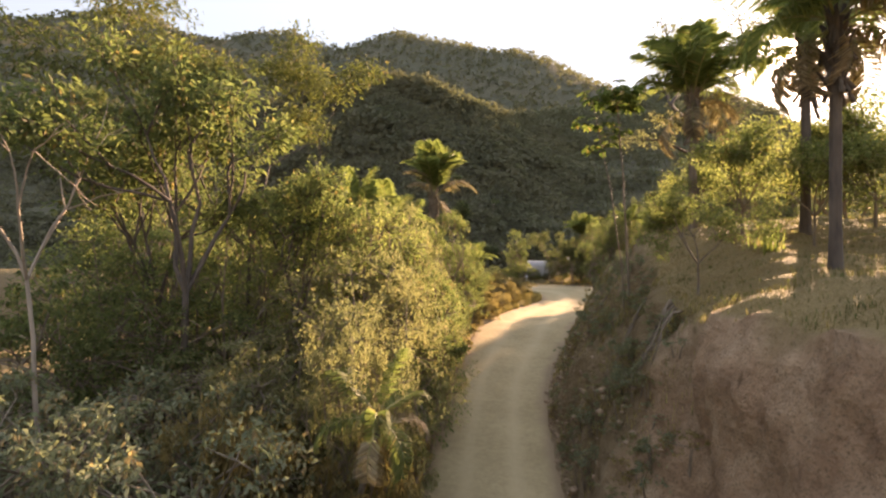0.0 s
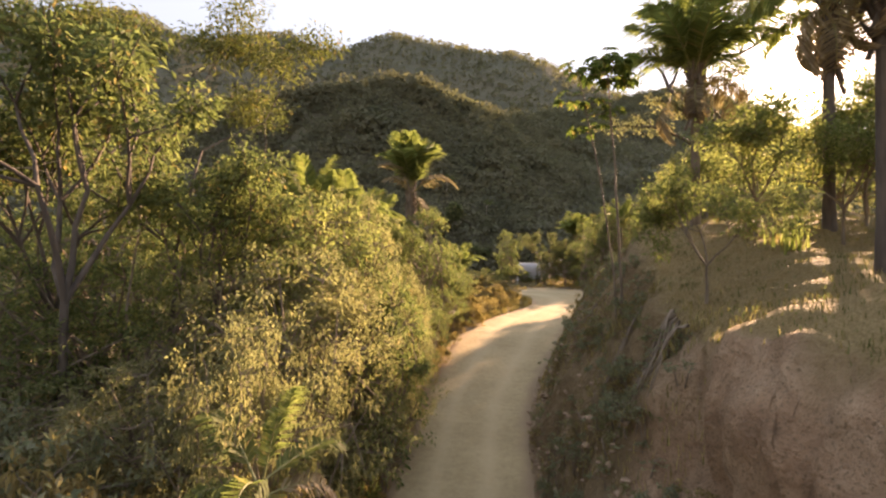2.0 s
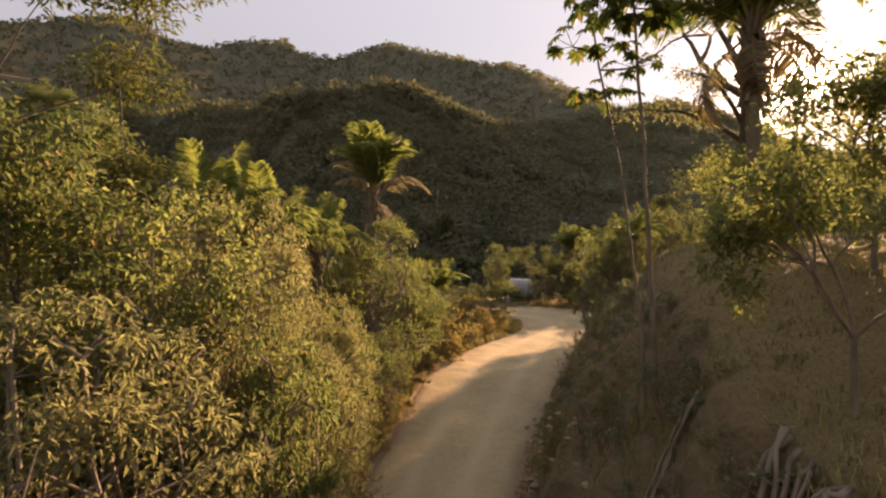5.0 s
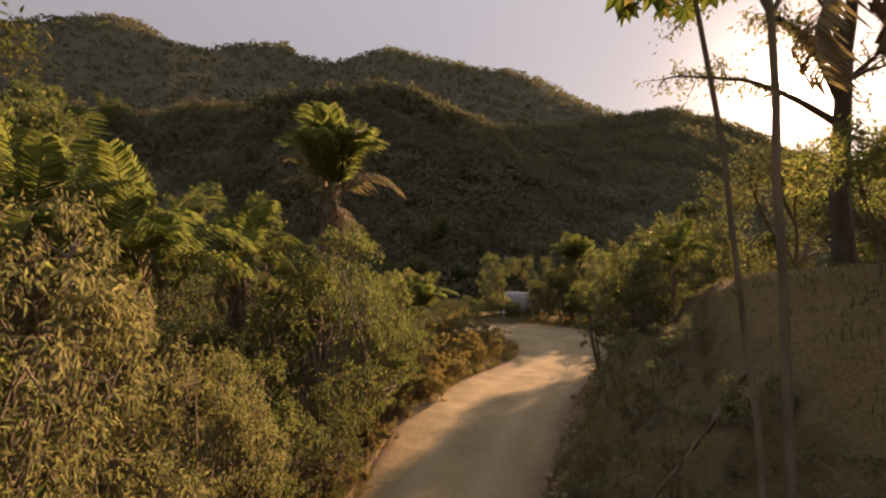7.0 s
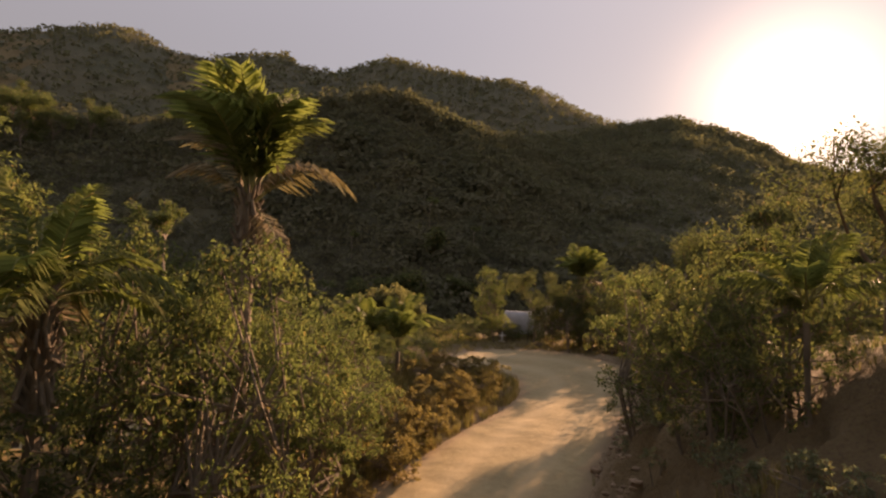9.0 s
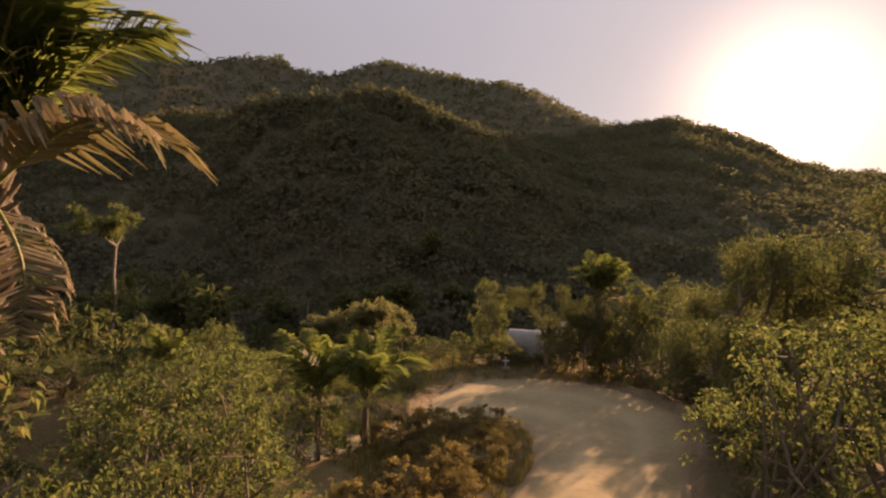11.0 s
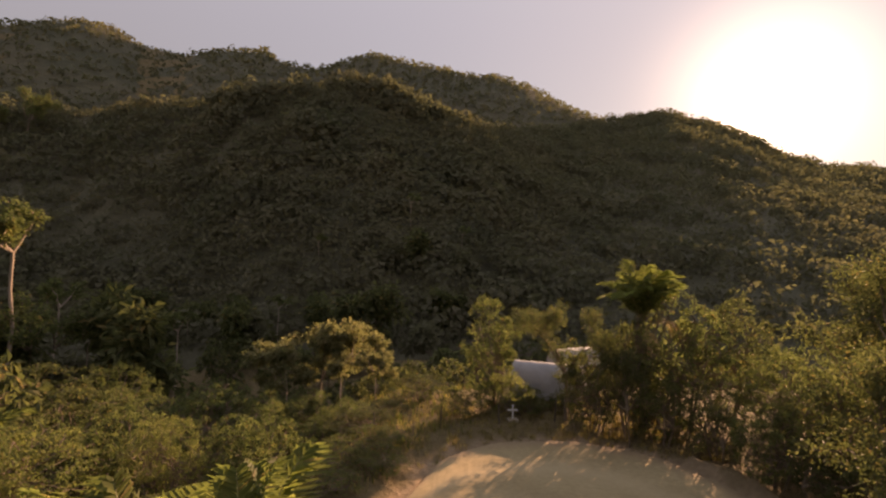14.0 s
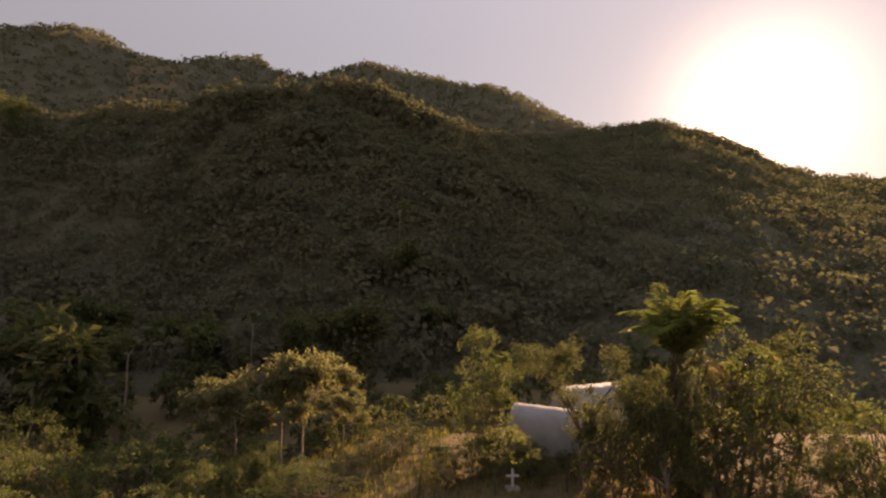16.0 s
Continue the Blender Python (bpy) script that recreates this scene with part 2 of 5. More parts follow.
def forest_material():
    m, nt, p = material("forest_canopy")
    n1, n2, n3 = noise_node(nt, 0.012, 3.0), noise_node(nt, 0.14, 3.0), noise_node(nt, 1.4, 8.0, 0.7)
    # darker than the crown leaves: shade between crowns is put into this colour
    col = ramp(nt, n2.outputs["Fac"], [(0.3, (0.066, 0.065, 0.046)), (0.5, (0.082, 0.079, 0.056)), (0.7, (0.1, 0.095, 0.068))])
    col = mixed(nt, 1.0, col, ramp(nt, n1.outputs["Fac"], [(0.35, (0.85, 0.92, 0.88)), (0.65, (1.12, 1.06, 1.0))]), "MULTIPLY")
    col = mixed(nt, 1.0, col, ramp(nt, n3.outputs["Fac"], [(0.3, (0.8, 0.8, 0.8)), (0.7, (1.15, 1.15, 1.1))]), "MULTIPLY")
    nt.links.new(col, p.inputs["Base Color"])
    p.inputs["Roughness"].default_value = 0.9
    p.inputs["Specular IOR Level"].default_value = 0.1
    bumped(nt, p, n3.outputs["Fac"], 0.6, 0.6)
    return m


M_CANOPY = forest_material()


# ---- mesh helpers ----
def mesh_of(name, verts, faces, mat, smooth=False):
    """A mesh from an array of vertices and an array of faces of one size."""
    verts, faces = np.asarray(verts, float).reshape(-1, 3), np.asarray(faces, int)
    me = bpy.data.meshes.new(name)
    k = faces.shape[1]
    me.vertices.add(len(verts))
    me.vertices.foreach_set("co", verts.ravel())
    me.loops.add(faces.size)
    me.loops.foreach_set("vertex_index", faces.ravel())
    me.polygons.add(len(faces))
    me.polygons.foreach_set("loop_start", np.arange(len(faces)) * k)
    me.polygons.foreach_set("use_smooth", np.full(len(faces), smooth))
    me.update(calc_edges=True)
    me.materials.append(mat)
    return me


def part(name, me, parent, label=""):
    ob = new(name, me)
    ob.parent = parent
    if label:
        ob["label"] = label
    return ob


def unit(a):
    return a / np.maximum(np.linalg.norm(a, axis=-1, keepdims=True), 1e-9)


def leaf_arrays(pos, along, up, length, width, fold=0.18):
    """Diamond leaves bent along their middle: four corners each."""
    n = len(pos)
    along = unit(along)
    side = unit(np.cross(along, up))
    nor = np.cross(side, along)
    length, width = np.broadcast_to(length, n)[:, None], np.broadcast_to(width, n)[:, None]
    mid = pos + along * length * 0.42
    v = np.stack([pos, mid + side * width / 2 + nor * width * fold, pos + along * length - nor * length * 0.12, mid - side * width / 2 + nor * width * fold], 1)
    f = np.arange(4 * n).reshape(n, 4)
    return v.reshape(-1, 3), f


def tube_arrays(segs, sides=6):
    """Tapered tubes: rows of x0 y0 z0 x1 y1 z1 r0 r1."""
    s = np.asarray(segs, float)
    p0, p1, r0, r1 = s[:, 0:3], s[:, 3:6], s[:, 6], s[:, 7]
    d = unit(p1 - p0)
    ref = np.where(np.abs(d[:, 2:3]) > 0.9, [[1.0, 0, 0]], [[0, 0, 1.0]])
    u = unit(np.cross(d, ref))
    w = np.cross(d, u)
    a = np.arange(sides) / sides * 2 * np.pi
    ring = u[:, None] * np.cos(a)[None, :, None] + w[:, None] * np.sin(a)[None, :, None]
    v = np.concatenate([p0[:, None] + ring * r0[:, None, None], p1[:, None] + ring * r1[:, None, None]], 1)
    n = len(s)
    k = np.arange(sides)
    q = np.stack([k, (k + 1) % sides, sides + (k + 1) % sides, sides + k], 1)
    f = (np.arange(n) * 2 * sides)[:, None, None] + q[None]
    return v.reshape(-1, 3), f.reshape(-1, 4)


def rope_arrays(points, radii, sides=7):
    """One unbroken tapered tube along a line of points."""
    p = np.asarray(points, float)
    d = unit(np.gradient(p, axis=0))
    ref = np.array([1.0, 0.2, 0]) if abs(d[len(d) // 2, 2]) > 0.7 else np.array([0, 0, 1.0])
    u = unit(np.cross(d, ref))
    w = np.cross(d, u)
    a = np.arange(sides) / sides * 2 * np.pi
    ring = u[:, None] * np.cos(a)[None, :, None] + w[:, None] * np.sin(a)[None, :, None]
    v = p[:, None] + ring * np.asarray(radii, float)[:, None, None]
    i, k = np.meshgrid(np.arange(len(p) - 1), np.arange(sides), indexing="ij")
    n = (k + 1) % sides
    f = np.stack([i * sides + k, i * sides + n, (i + 1) * sides + n, (i + 1) * sides + k], -1)
    return v.reshape(-1, 3), f.reshape(-1, 4)


def joined(pairs):
    vs, fs, o = [], [], 0
    for v, f in pairs:
        vs.append(v)
        fs.append(f + o)
        o += len(v)
    return np.concatenate(vs), np.concatenate(fs)


# ---- the lie of the land ----
# road: left edge and right edge, station by station, and its height
STATIONS = [
    ((-1.9, -60), (2.9, -60), -2.0), ((-1.6, -20), (3.2, -20), -1.2), ((-1.3, 0), (3.4, 0), -0.7), ((-1.1, 8), (3.6, 8), -0.4),
    ((-0.7, 16), (4.0, 16), 0.3), ((0.3, 23.5), (5.0, 23.5), 1.42), ((1.1, 28), (6.5, 28), 2.03), ((1.9, 32.4), (8.5, 32.4), 2.54),
    ((2.9, 36.4), (10.1, 36.4), 2.96), ((6.0, 42), (13.2, 42.4), 3.16), ((8.0, 44.8), (15.0, 45.5), 3.26), ((9.7, 48), (16.6, 48.5), 3.36),
    ((10.3, 50.5), (18.8, 52.5), 3.46), ((10.2, 52), (19.7, 56.5), 3.55), ((9.6, 52.6), (18.4, 61), 3.66), ((8.8, 52.8), (14.9, 63.8), 3.72),
    ((7.8, 52.8), (10.5, 64.0), 3.7), ((6.8, 52.8), (7.3, 62.0), 3.62), ((5.7, 52.7), (5.5, 58.2), 3.45), ((4.0, 52.2), (3.5, 55.2), 3.1),
    ((-1.0, 49.8), (-2.0, 53.0), 2.3), ((-7, 47.4), (-8, 50.8), 1.5), ((-16, 44.6), (-17, 48), 0.8), ((-40, 38), (-41, 42), 0.0),
]
ST_L = np.array([s[0] for s in STATIONS], float)
ST_R = np.array([s[1] for s in STATIONS], float)
ST_Z = np.array([s[2] for s in STATIONS], float)


def glide(a, n=12):
    """Catmull-Rom through the rows of a."""
    a = np.asarray(a, float)
    p = np.concatenate([[2 * a[0] - a[1]], a, [2 * a[-1] - a[-2]]])
    out = []
    for i in range(len(a) - 1):
        p0, p1, p2, p3 = p[i:i + 4]
        for t in np.arange(n) / n:
            out.append(0.5 * (2 * p1 + (p2 - p0) * t + (2 * p0 - 5 * p1 + 4 * p2 - p3) * t ** 2 + (3 * p1 - p0 - 3 * p2 + p3) * t ** 3))
    out.append(a[-1])
    return np.array(out)


ROAD_L, ROAD_R, ROAD_Z = glide(ST_L), glide(ST_R), glide(ST_Z[:, None])[:, 0]


def step01(a, b, x):
    t = np.clip((x - a) / (b - a), 0, 1)
    return t * t * (3 - 2 * t)


_wave = np.random.RandomState(7)
_WV = [(_wave.uniform(-1, 1), _wave.uniform(-1, 1), _wave.uniform(0, 6.28)) for _ in range(24)]


def rough(x, y, size, seed=0):
    """Smooth unevenness, about -1 to 1."""
    z = 0
    for i in range(6):
        a, b, c = _WV[(seed * 5 + i) % 24]
        k = (1.0 + 0.55 * i) / size
        ang = 2.4 * i + seed
        z = z + np.sin(k * (x * math.cos(ang) + y * math.sin(ang)) * 3.0 + c + 1.3 * np.sin(k * (y * math.cos(ang) - x * math.sin(ang)) * 2.1 + b * 6)) / (1 + 0.6 * i)
    return z / 2.4


# elevation of the near crest and of the far ridge against the bearing, in degrees
CREST = [(-180, 5), (-90, 6), (-60, 12), (-42, 13.6), (-36, 15.0), (-30, 16.4), (-25, 17.9), (-22, 18.4), (-19, 19.3), (-16, 20.0), (-10.5, 21.4), (-6.5, 22.0), (-2.4, 21.2), (1.7, 19.5), (5.9, 18), (10, 17), (15, 16.8), (20, 17.2),
         (23.6, 17.4), (26.6, 17.6), (30.4, 16), (34, 14.3), (37.3, 11.8), (40, 10.7), (42.8, 10.1), (47, 9), (60, 8), (90, 6), (180, 5)]
RIDGE = [(-180, 3), (-70, 12), (-50, 18.5), (-42, 19.6), (-39.8, 20.4), (-37, 21.6), (-34, 22.4), (-31.5, 22.2), (-29, 21.2), (-25.9, 21.2), (-22, 22.4), (-17.9, 22.8), (-16, 22), (-12.2, 21.7),
         (-9, 22.8), (-5.7, 23.8), (-2.3, 23.2), (1.1, 22.8), (5.2, 22), (8.9, 21.9), (12.5, 20.8), (16.4, 19.0), (20, 17.5), (30, 12), (60, 5), (180, 3)]
HX, HY, HEYE = 4.0, 22.0, 10.5
RIDGE_R = 1000.0
FOOT_AT = [(-180, 140), (-30, 142), (-14, 112), (0, 100), (180, 100)]  # distance of the foot of the hill
CREST_AT = [(-180, 280), (-60, 280), (-32, 245), (-18, 192), (6, 192), (13, 255), (21, 430), (28, 560), (36, 640), (60, 640), (180, 400)]  # distance of the near crest


def hills(x, y):
    dx, dy = x - HX, y - HY
    r = np.hypot(dx, dy)
    az = np.degrees(np.arctan2(dx, dy))
    crest_r = np.interp(az, *zip(*CREST_AT))
    c = np.tan(np.radians(np.interp(az, *zip(*CREST)))) * crest_r + HEYE - 7.5
    g = np.tan(np.radians(np.interp(az, *zip(*RIDGE)))) * RIDGE_R + HEYE - 17
    foot_r = np.interp(az, *zip(*FOOT_AT))
    k = np.clip((r - foot_r) / (crest_r - foot_r), 0, 1)
    front = c * k * (1 - 0.05 * np.clip(rough(az * 1.0, r * 0.1, 9.0, 3), -1, 1) * np.sin(k * np.pi))
    mid = c * (1 - 0.16 * step01(crest_r, crest_r + 90, r))
    back = mid + (g - mid) * step01(crest_r + 80, RIDGE_R, r)
    h = np.where(r < crest_r, front, np.where(r < RIDGE_R, back, g * (1 - 0.5 * step01(RIDGE_R, 2200, r))))
    return np.maximum(h, 0)


def inside_road(x, y):
    poly = np.concatenate([ROAD_L, ROAD_R[::-1]])
    q = np.roll(poly, -1, 0)
    hit = np.zeros(x.shape, bool)
    for (x0, y0), (x1, y1) in zip(poly, q):
        if y0 != y1:
            hit ^= ((y0 > y) != (y1 > y)) & (x < (x1 - x0) * (y - y0) / (y1 - y0) + x0)
    return hit


def edge_distance(x, y, edge):
    """Distance to an edge of the road and the station nearest to it."""
    best, which = np.full(x.shape, 1e9), np.zeros(x.shape, int)
    for i, (ex, ey) in enumerate(edge):
        d = (x - ex) ** 2 + (y - ey) ** 2
        m = d < best
        best[m], which[m] = d[m], i
    return np.sqrt(best), which


# the bank, station by station: shoulder of the apron, brow of the cut, top of the grassy slope
BANK_Y = [-40, 5, 8, 11.5, 12.6, 14, 16, 18, 20.6, 25.6, 30, 36, 42, 48, 52, 70]
APRON_D = [1.7, 1.7, 1.8, 2.0, 1.8, 1.6, 1.4, 1.4, 1.6, 2.0, 2.1, 2.0, 2.0, 1.8, 1.8, 1.8]
APRON_Z = [3.0, 3.6, 4.0, 4.3, 4.3, 4.4, 4.2, 4.2, 4.5, 5.6, 5.9, 5.6, 4.7, 4.1, 3.7, 3.7]
BROW_D = [3.0, 3.0, 3.0, 2.7, 2.4, 2.8, 3.1, 3.4, 3.9, 4.4, 4.7, 4.6, 4.4, 4.0, 4.0, 4.0]
BROW_Z = [6.5, 7.0, 7.1, 7.0, 6.5, 6.7, 7.1, 7.5, 8.1, 9.1, 9.0, 7.9, 6.1, 4.8, 4.1, 4.1]
TOP_D = 6.6
TOP_Z = [7.6, 7.9, 8.0, 8.0, 8.0, 8.1, 8.3, 8.7, 9.2, 9.7, 9.6, 8.5, 6.3, 4.9, 4.1, 4.1]


def grain(x, y, z, size, seed=0, octaves=4):
    """Crumbly unevenness in space, about -1 to 1."""
    total, gain, norm = 0.0, 1.0, 0.0
    for o in range(octaves):
        p = [np.asarray(a, float) / size * 2 ** o + 17.3 * (seed + o) for a in (x, y, z)]
        i = [np.floor(a) for a in p]
        f = [(a - b) ** 2 * (3 - 2 * (a - b)) for a, b in zip(p, i)]
        v = 0.0
        for c in itertools.product((0, 1), repeat=3):
            h = np.sin((i[0] + c[0]) * 127.1 + (i[1] + c[1]) * 311.7 + (i[2] + c[2]) * 74.7 + seed) * 43758.5453
            w = 1.0
            for k in range(3):
                w = w * (f[k] if c[k] else 1 - f[k])
            v = v + w * (h - np.floor(h))
        total, norm, gain = total + gain * (2 * v - 1), norm + gain, gain * 0.55
    return total / norm * 1.6


def terrain(x, y, full=False):
    x, y = np.asarray(x, float), np.asarray(y, float)
    shape = x.shape
    x, y = x.ravel(), y.ravel()
    dl, il = edge_distance(x, y, ROAD_L)
    dr, ir = edge_distance(x, y, ROAD_R)
    on = inside_road(x, y)
    right = dr < dl
    zr = np.where(right, ROAD_Z[ir], ROAD_Z[il])
    ey = np.where(right, ROAD_R[ir, 1], ROAD_L[il, 1])
    # bank on the right, cut by the road
    d1, z1, d2, z2, z3 = [np.interp(ey, BANK_Y, a) for a in (APRON_D, APRON_Z, BROW_D, BROW_Z, TOP_Z)]
    far_top = z3 + 0.035 * np.clip(dr - TOP_D, 0, 60) * step01(70, 45, ey)
    wob = 0.35 * rough(x, y, 3.5, 1) + 0.15 * rough(x, y, 1.1, 2)
    k = np.maximum(dr + wob * step01(0.2, 1.6, dr) * step01(7, 3.5, dr), 0)
    foot = zr + 0.5 * np.clip(k / 0.45, 0, 1) ** 2
    bank = foot + (z1 - zr - 0.5) * np.clip((k - 0.45) / (d1 - 0.45), 0, 1)
    bank = bank + (z2 - z1) * np.clip((k - d1) / (d2 - d1), 0, 1) + (far_top - z2) * (1 - (1 - np.clip((k - d2) / (TOP_D - d2), 0, 1)) ** 1.4)
    bank = bank + 0.16 * rough(x, y, 2.2, 3) * step01(0.1, 1, dr)
    outer = step01(54, 60, ey) * (ROAD_R[ir, 0] < 18.5)
    bank = bank * (1 - outer) + (zr + 0.35 * step01(0, 2, dr) + 0.1 * rough(x, y, 3, 2)) * outer
    # verge on the left, lower
    lift = np.interp(ey, [-40, 0, 15, 30, 37, 41, 52, 60], [1.2, 1.8, 2.0, 1.6, 1.3, 1.5, 1.0, 0.3])
    left = zr + lift * step01(0.1, 3.2, dl) + 0.22 * rough(x, y, 2.6, 4) * step01(0.3, 2.0, dl)
    z = np.where(right, bank, left)
    z = np.where(on, zr - 0.14, z)
    d = np.where(on, 0.0, np.minimum(dl, dr))
    # away from the road the land falls to the valley, then the hills rise
    valley = -5.0 * step01(70, 95, y) - 2.0 * step01(10, 60, -x)
    far = 4.0 + valley * 1.0 + 0.5 * rough(x, y, 14, 2)
    keep = step01(34, 10, d)
    high_right = step01(6, 20, x) * step01(70, 45, y)
    far = far * (1 - high_right) + (far_top + 0.3 * rough(x, y, 9, 1)) * high_right
    near_far = step01(60, 160, np.hypot(x - HX, y - HY))
    far = far * (1 - near_far) + (-1.0) * near_far
    z = z * keep + far * (1 - keep)
    drop = step01(68, 88, y)
    z = z * (1 - drop) + far * drop
    z = z - 2.8 * step01(1.5, 9, d) * step01(5, -3, x) * step01(54, 63, y) * step01(100, 80, y)
    z = z + 0.9 * np.exp(-((x - 16.5) ** 2 + (y - 71.5) ** 2) / 14.0)
    z = z + hills(x, y)
    if not full:
        return z.reshape(shape)
    clay = np.where(right & ~on, step01(0.0, 0.5, dr) * step01(d2 + 0.5, d2 - 0.15, dr), 0) * step01(50, 38, ey)
    grass = np.where(right & ~on, step01(d2 - 0.2, d2 + 0.5, dr), 0) * step01(60, 40, y)
    grass = np.maximum(grass, np.where(~right & ~on, step01(0.5, 1.6, dl) * step01(34, 39, ey) * step01(60, 52, ey), 0))
    grass = grass * step01(90, 60, d)
    dust = np.where(on, 1.0, step01(1.1, 0.0, d + 0.4 * rough(x, y, 1.2, 3)))
    return z.reshape(shape), clay.reshape(shape), grass.reshape(shape), dust.reshape(shape)


def paint(me, r, g, b):
    at = me.color_attributes.new("cover", "FLOAT_COLOR", "POINT")
    c = np.stack([r, g, b, np.ones_like(r)], -1)
    at.data.foreach_set("color", c.astype(np.float32).ravel())


def grid_faces(nu, nv):
    i, j = np.meshgrid(np.arange(nu - 1), np.arange(nv - 1), indexing="ij")
    a = i * nv + j
    return np.stack([a, a + nv, a + nv + 1, a + 1], -1).reshape(-1, 4)


def build_ground():
    def lines(core, out_lo, out_hi):
        up, step = [core[-1]], 0.25
        while up[-1] < out_hi:
            step *= 1.13
            up.append(up[-1] + step)
        dn, step = [core[0]], 0.25
        while dn[-1] > out_lo:
            step *= 1.13
            dn.append(dn[-1] - step)
        return np.array(dn[:0:-1] + list(core) + up[1:])
    xs = lines(np.concatenate([np.arange(-8, 3.4, 0.25), np.arange(3.4, 8.6, 0.11), np.arange(8.6, 24, 0.25)]), -3000, 3000)
    ys = lines(np.concatenate([np.arange(2, 4, 0.25), np.arange(4, 24, 0.16), np.arange(24, 70, 0.28)]), -3000, 3000)
    X, Y = np.meshgrid(xs, ys, indexing="ij")
    z, clay, grass, dust = terrain(X, Y, True)
    # the cut face: washed-out runnels, ledges and crumbling earth
    core = (X > 2) & (X < 20) & (Y > 0) & (Y < 60)
    shove, lift = np.zeros_like(X), np.zeros_like(X)
    gx, gy, gz, gc = X[core], Y[core], z[core], clay[core]
    ledge = grain(gx * 0.3, gy, gz, 1.9, 3, 3)
    runnel = np.abs(grain(gx * 0.2, gy, gz * 0.22, 0.75, 5, 3))
    shove[core] = gc * (0.42 * ledge + 0.3 * runnel + 0.14 * grain(gx, gy, gz, 0.5, 8, 3))
    lift[core] = gc * (0.16 * grain(gx, gy, gz, 0.8, 11, 4)) + (1 - gc) * grass[core] * 0.07 * grain(gx, gy, gz, 0.7, 13, 3)
    X, z = X + shove, z + lift
    Y = Y + clay * 0.12 * rough(X + z, Y, 0.8, 4)
    me = mesh_of("ground", np.stack([X, Y, z], -1), grid_faces(len(xs), len(ys)), M_SOIL, True)
    # past the bare cut the face is overgrown and covered in litter
    bare = clay * (0.25 + 0.75 * step01(14.0, 12.0, Y + 0.8 * rough(X, Y, 2.0, 3)))
    paint(me, bare.ravel(), grass.ravel(), dust.ravel())
    tagged(new("ground", me), "dry brown earth with grass and leaf litter, cut into a bank", "ground", kind="structure")


build_ground()


def build_road():
    n = 25
    f = np.linspace(-0.02, 1.02, n)
    L, R = ROAD_L[:, None], ROAD_R[:, None]
    P = L + (R - L) * f[None, :, None]
    fine = glide(np.concatenate([P.reshape(len(ROAD_L), -1), ROAD_Z[:, None]], 1), 5)
    P, zc = fine[:, :-1].reshape(-1, n, 2), fine[:, -1]
    X, Y = P[..., 0], P[..., 1]
    ff = np.broadcast_to(f, X.shape)
    track = np.exp(-((ff - 0.3) / 0.07) ** 2) + np.exp(-((ff - 0.68) / 0.07) ** 2)
    edge = step01(0.38, 0.5, np.abs(ff - 0.5) + 0.035 * rough(X, Y, 1.5, 2))
    Z = zc[:, None] + 0.03 + 0.02 * rough(X, Y, 1.8, 1) + 0.03 * grain(X, Y, 0 * X, 0.8, 21, 3) - 0.025 * track + 0.03 * edge - 0.12 * (np.abs(ff - 0.5) > 0.51)
    me = mesh_of("road", np.stack([X, Y, Z], -1), grid_faces(*X.shape), M_ROAD, True)
    paint(me, (0.5 * track).ravel(), edge.ravel(), edge.ravel())
    tagged(new("road", me), "pale dusty dirt road with faint wheel tracks", "road", kind="structure")


build_road()


# ---- plants ----
def grow(rs, p, d, length, radius, depth, segs, tips, spread=0.6, up=0.15, kids=(2, 3), shrink=0.72):
    """A limb that bends, tapers and forks."""
    n = 3
    for i in range(n):
        q = p + d * length / n
        r1 = radius * (1 - 0.12 * (i + 1))
        segs.append((*p, *q, radius * (1 - 0.12 * i), r1))
        p = q
        d = d + rs.normal(0, 0.14, 3) + np.array([0, 0, up * 0.3])
        d = d / np.linalg.norm(d)
        if depth <= 1:
            tips.append((p.copy(), d.copy()))
    if depth <= 0:
        return
    for _ in range(rs.randint(kids[0], kids[1] + 1)):
        e = d + rs.normal(0, spread, 3) + np.array([0, 0, up])
        e = e / np.linalg.norm(e)
        grow(rs, p, e, length * shrink * rs.uniform(0.8, 1.2), radius * 0.62, depth - 1, segs, tips, spread, up, kids, shrink)


def scatter_leaves(rs, centres, per, radius, length, width, droop=0.3, flat=1.0):
    """Leaves strewn round each centre, pointing outwards and a little down."""
    c = np.repeat(np.asarray(centres), per, 0)
    n = len(c)
    o = unit(rs.normal(0, 1, (n, 3))) * (rs.uniform(0.15, 1, (n, 1)) ** 0.6)
    o[:, 2] *= flat
    along = unit(o + rs.normal(0, 0.6, (n, 3)) + np.array([0, 0, -droop]))
    up = unit(rs.normal(0, 0.55, (n, 3)) + np.array([0, 0, 1.0]))
    s = rs.uniform(0.65, 1.3, n)
    return leaf_arrays(c + o * radius, along, up, length * s, width * s)


def thing(name, label, category, group=""):
    return tagged(new(name), label, category, group)


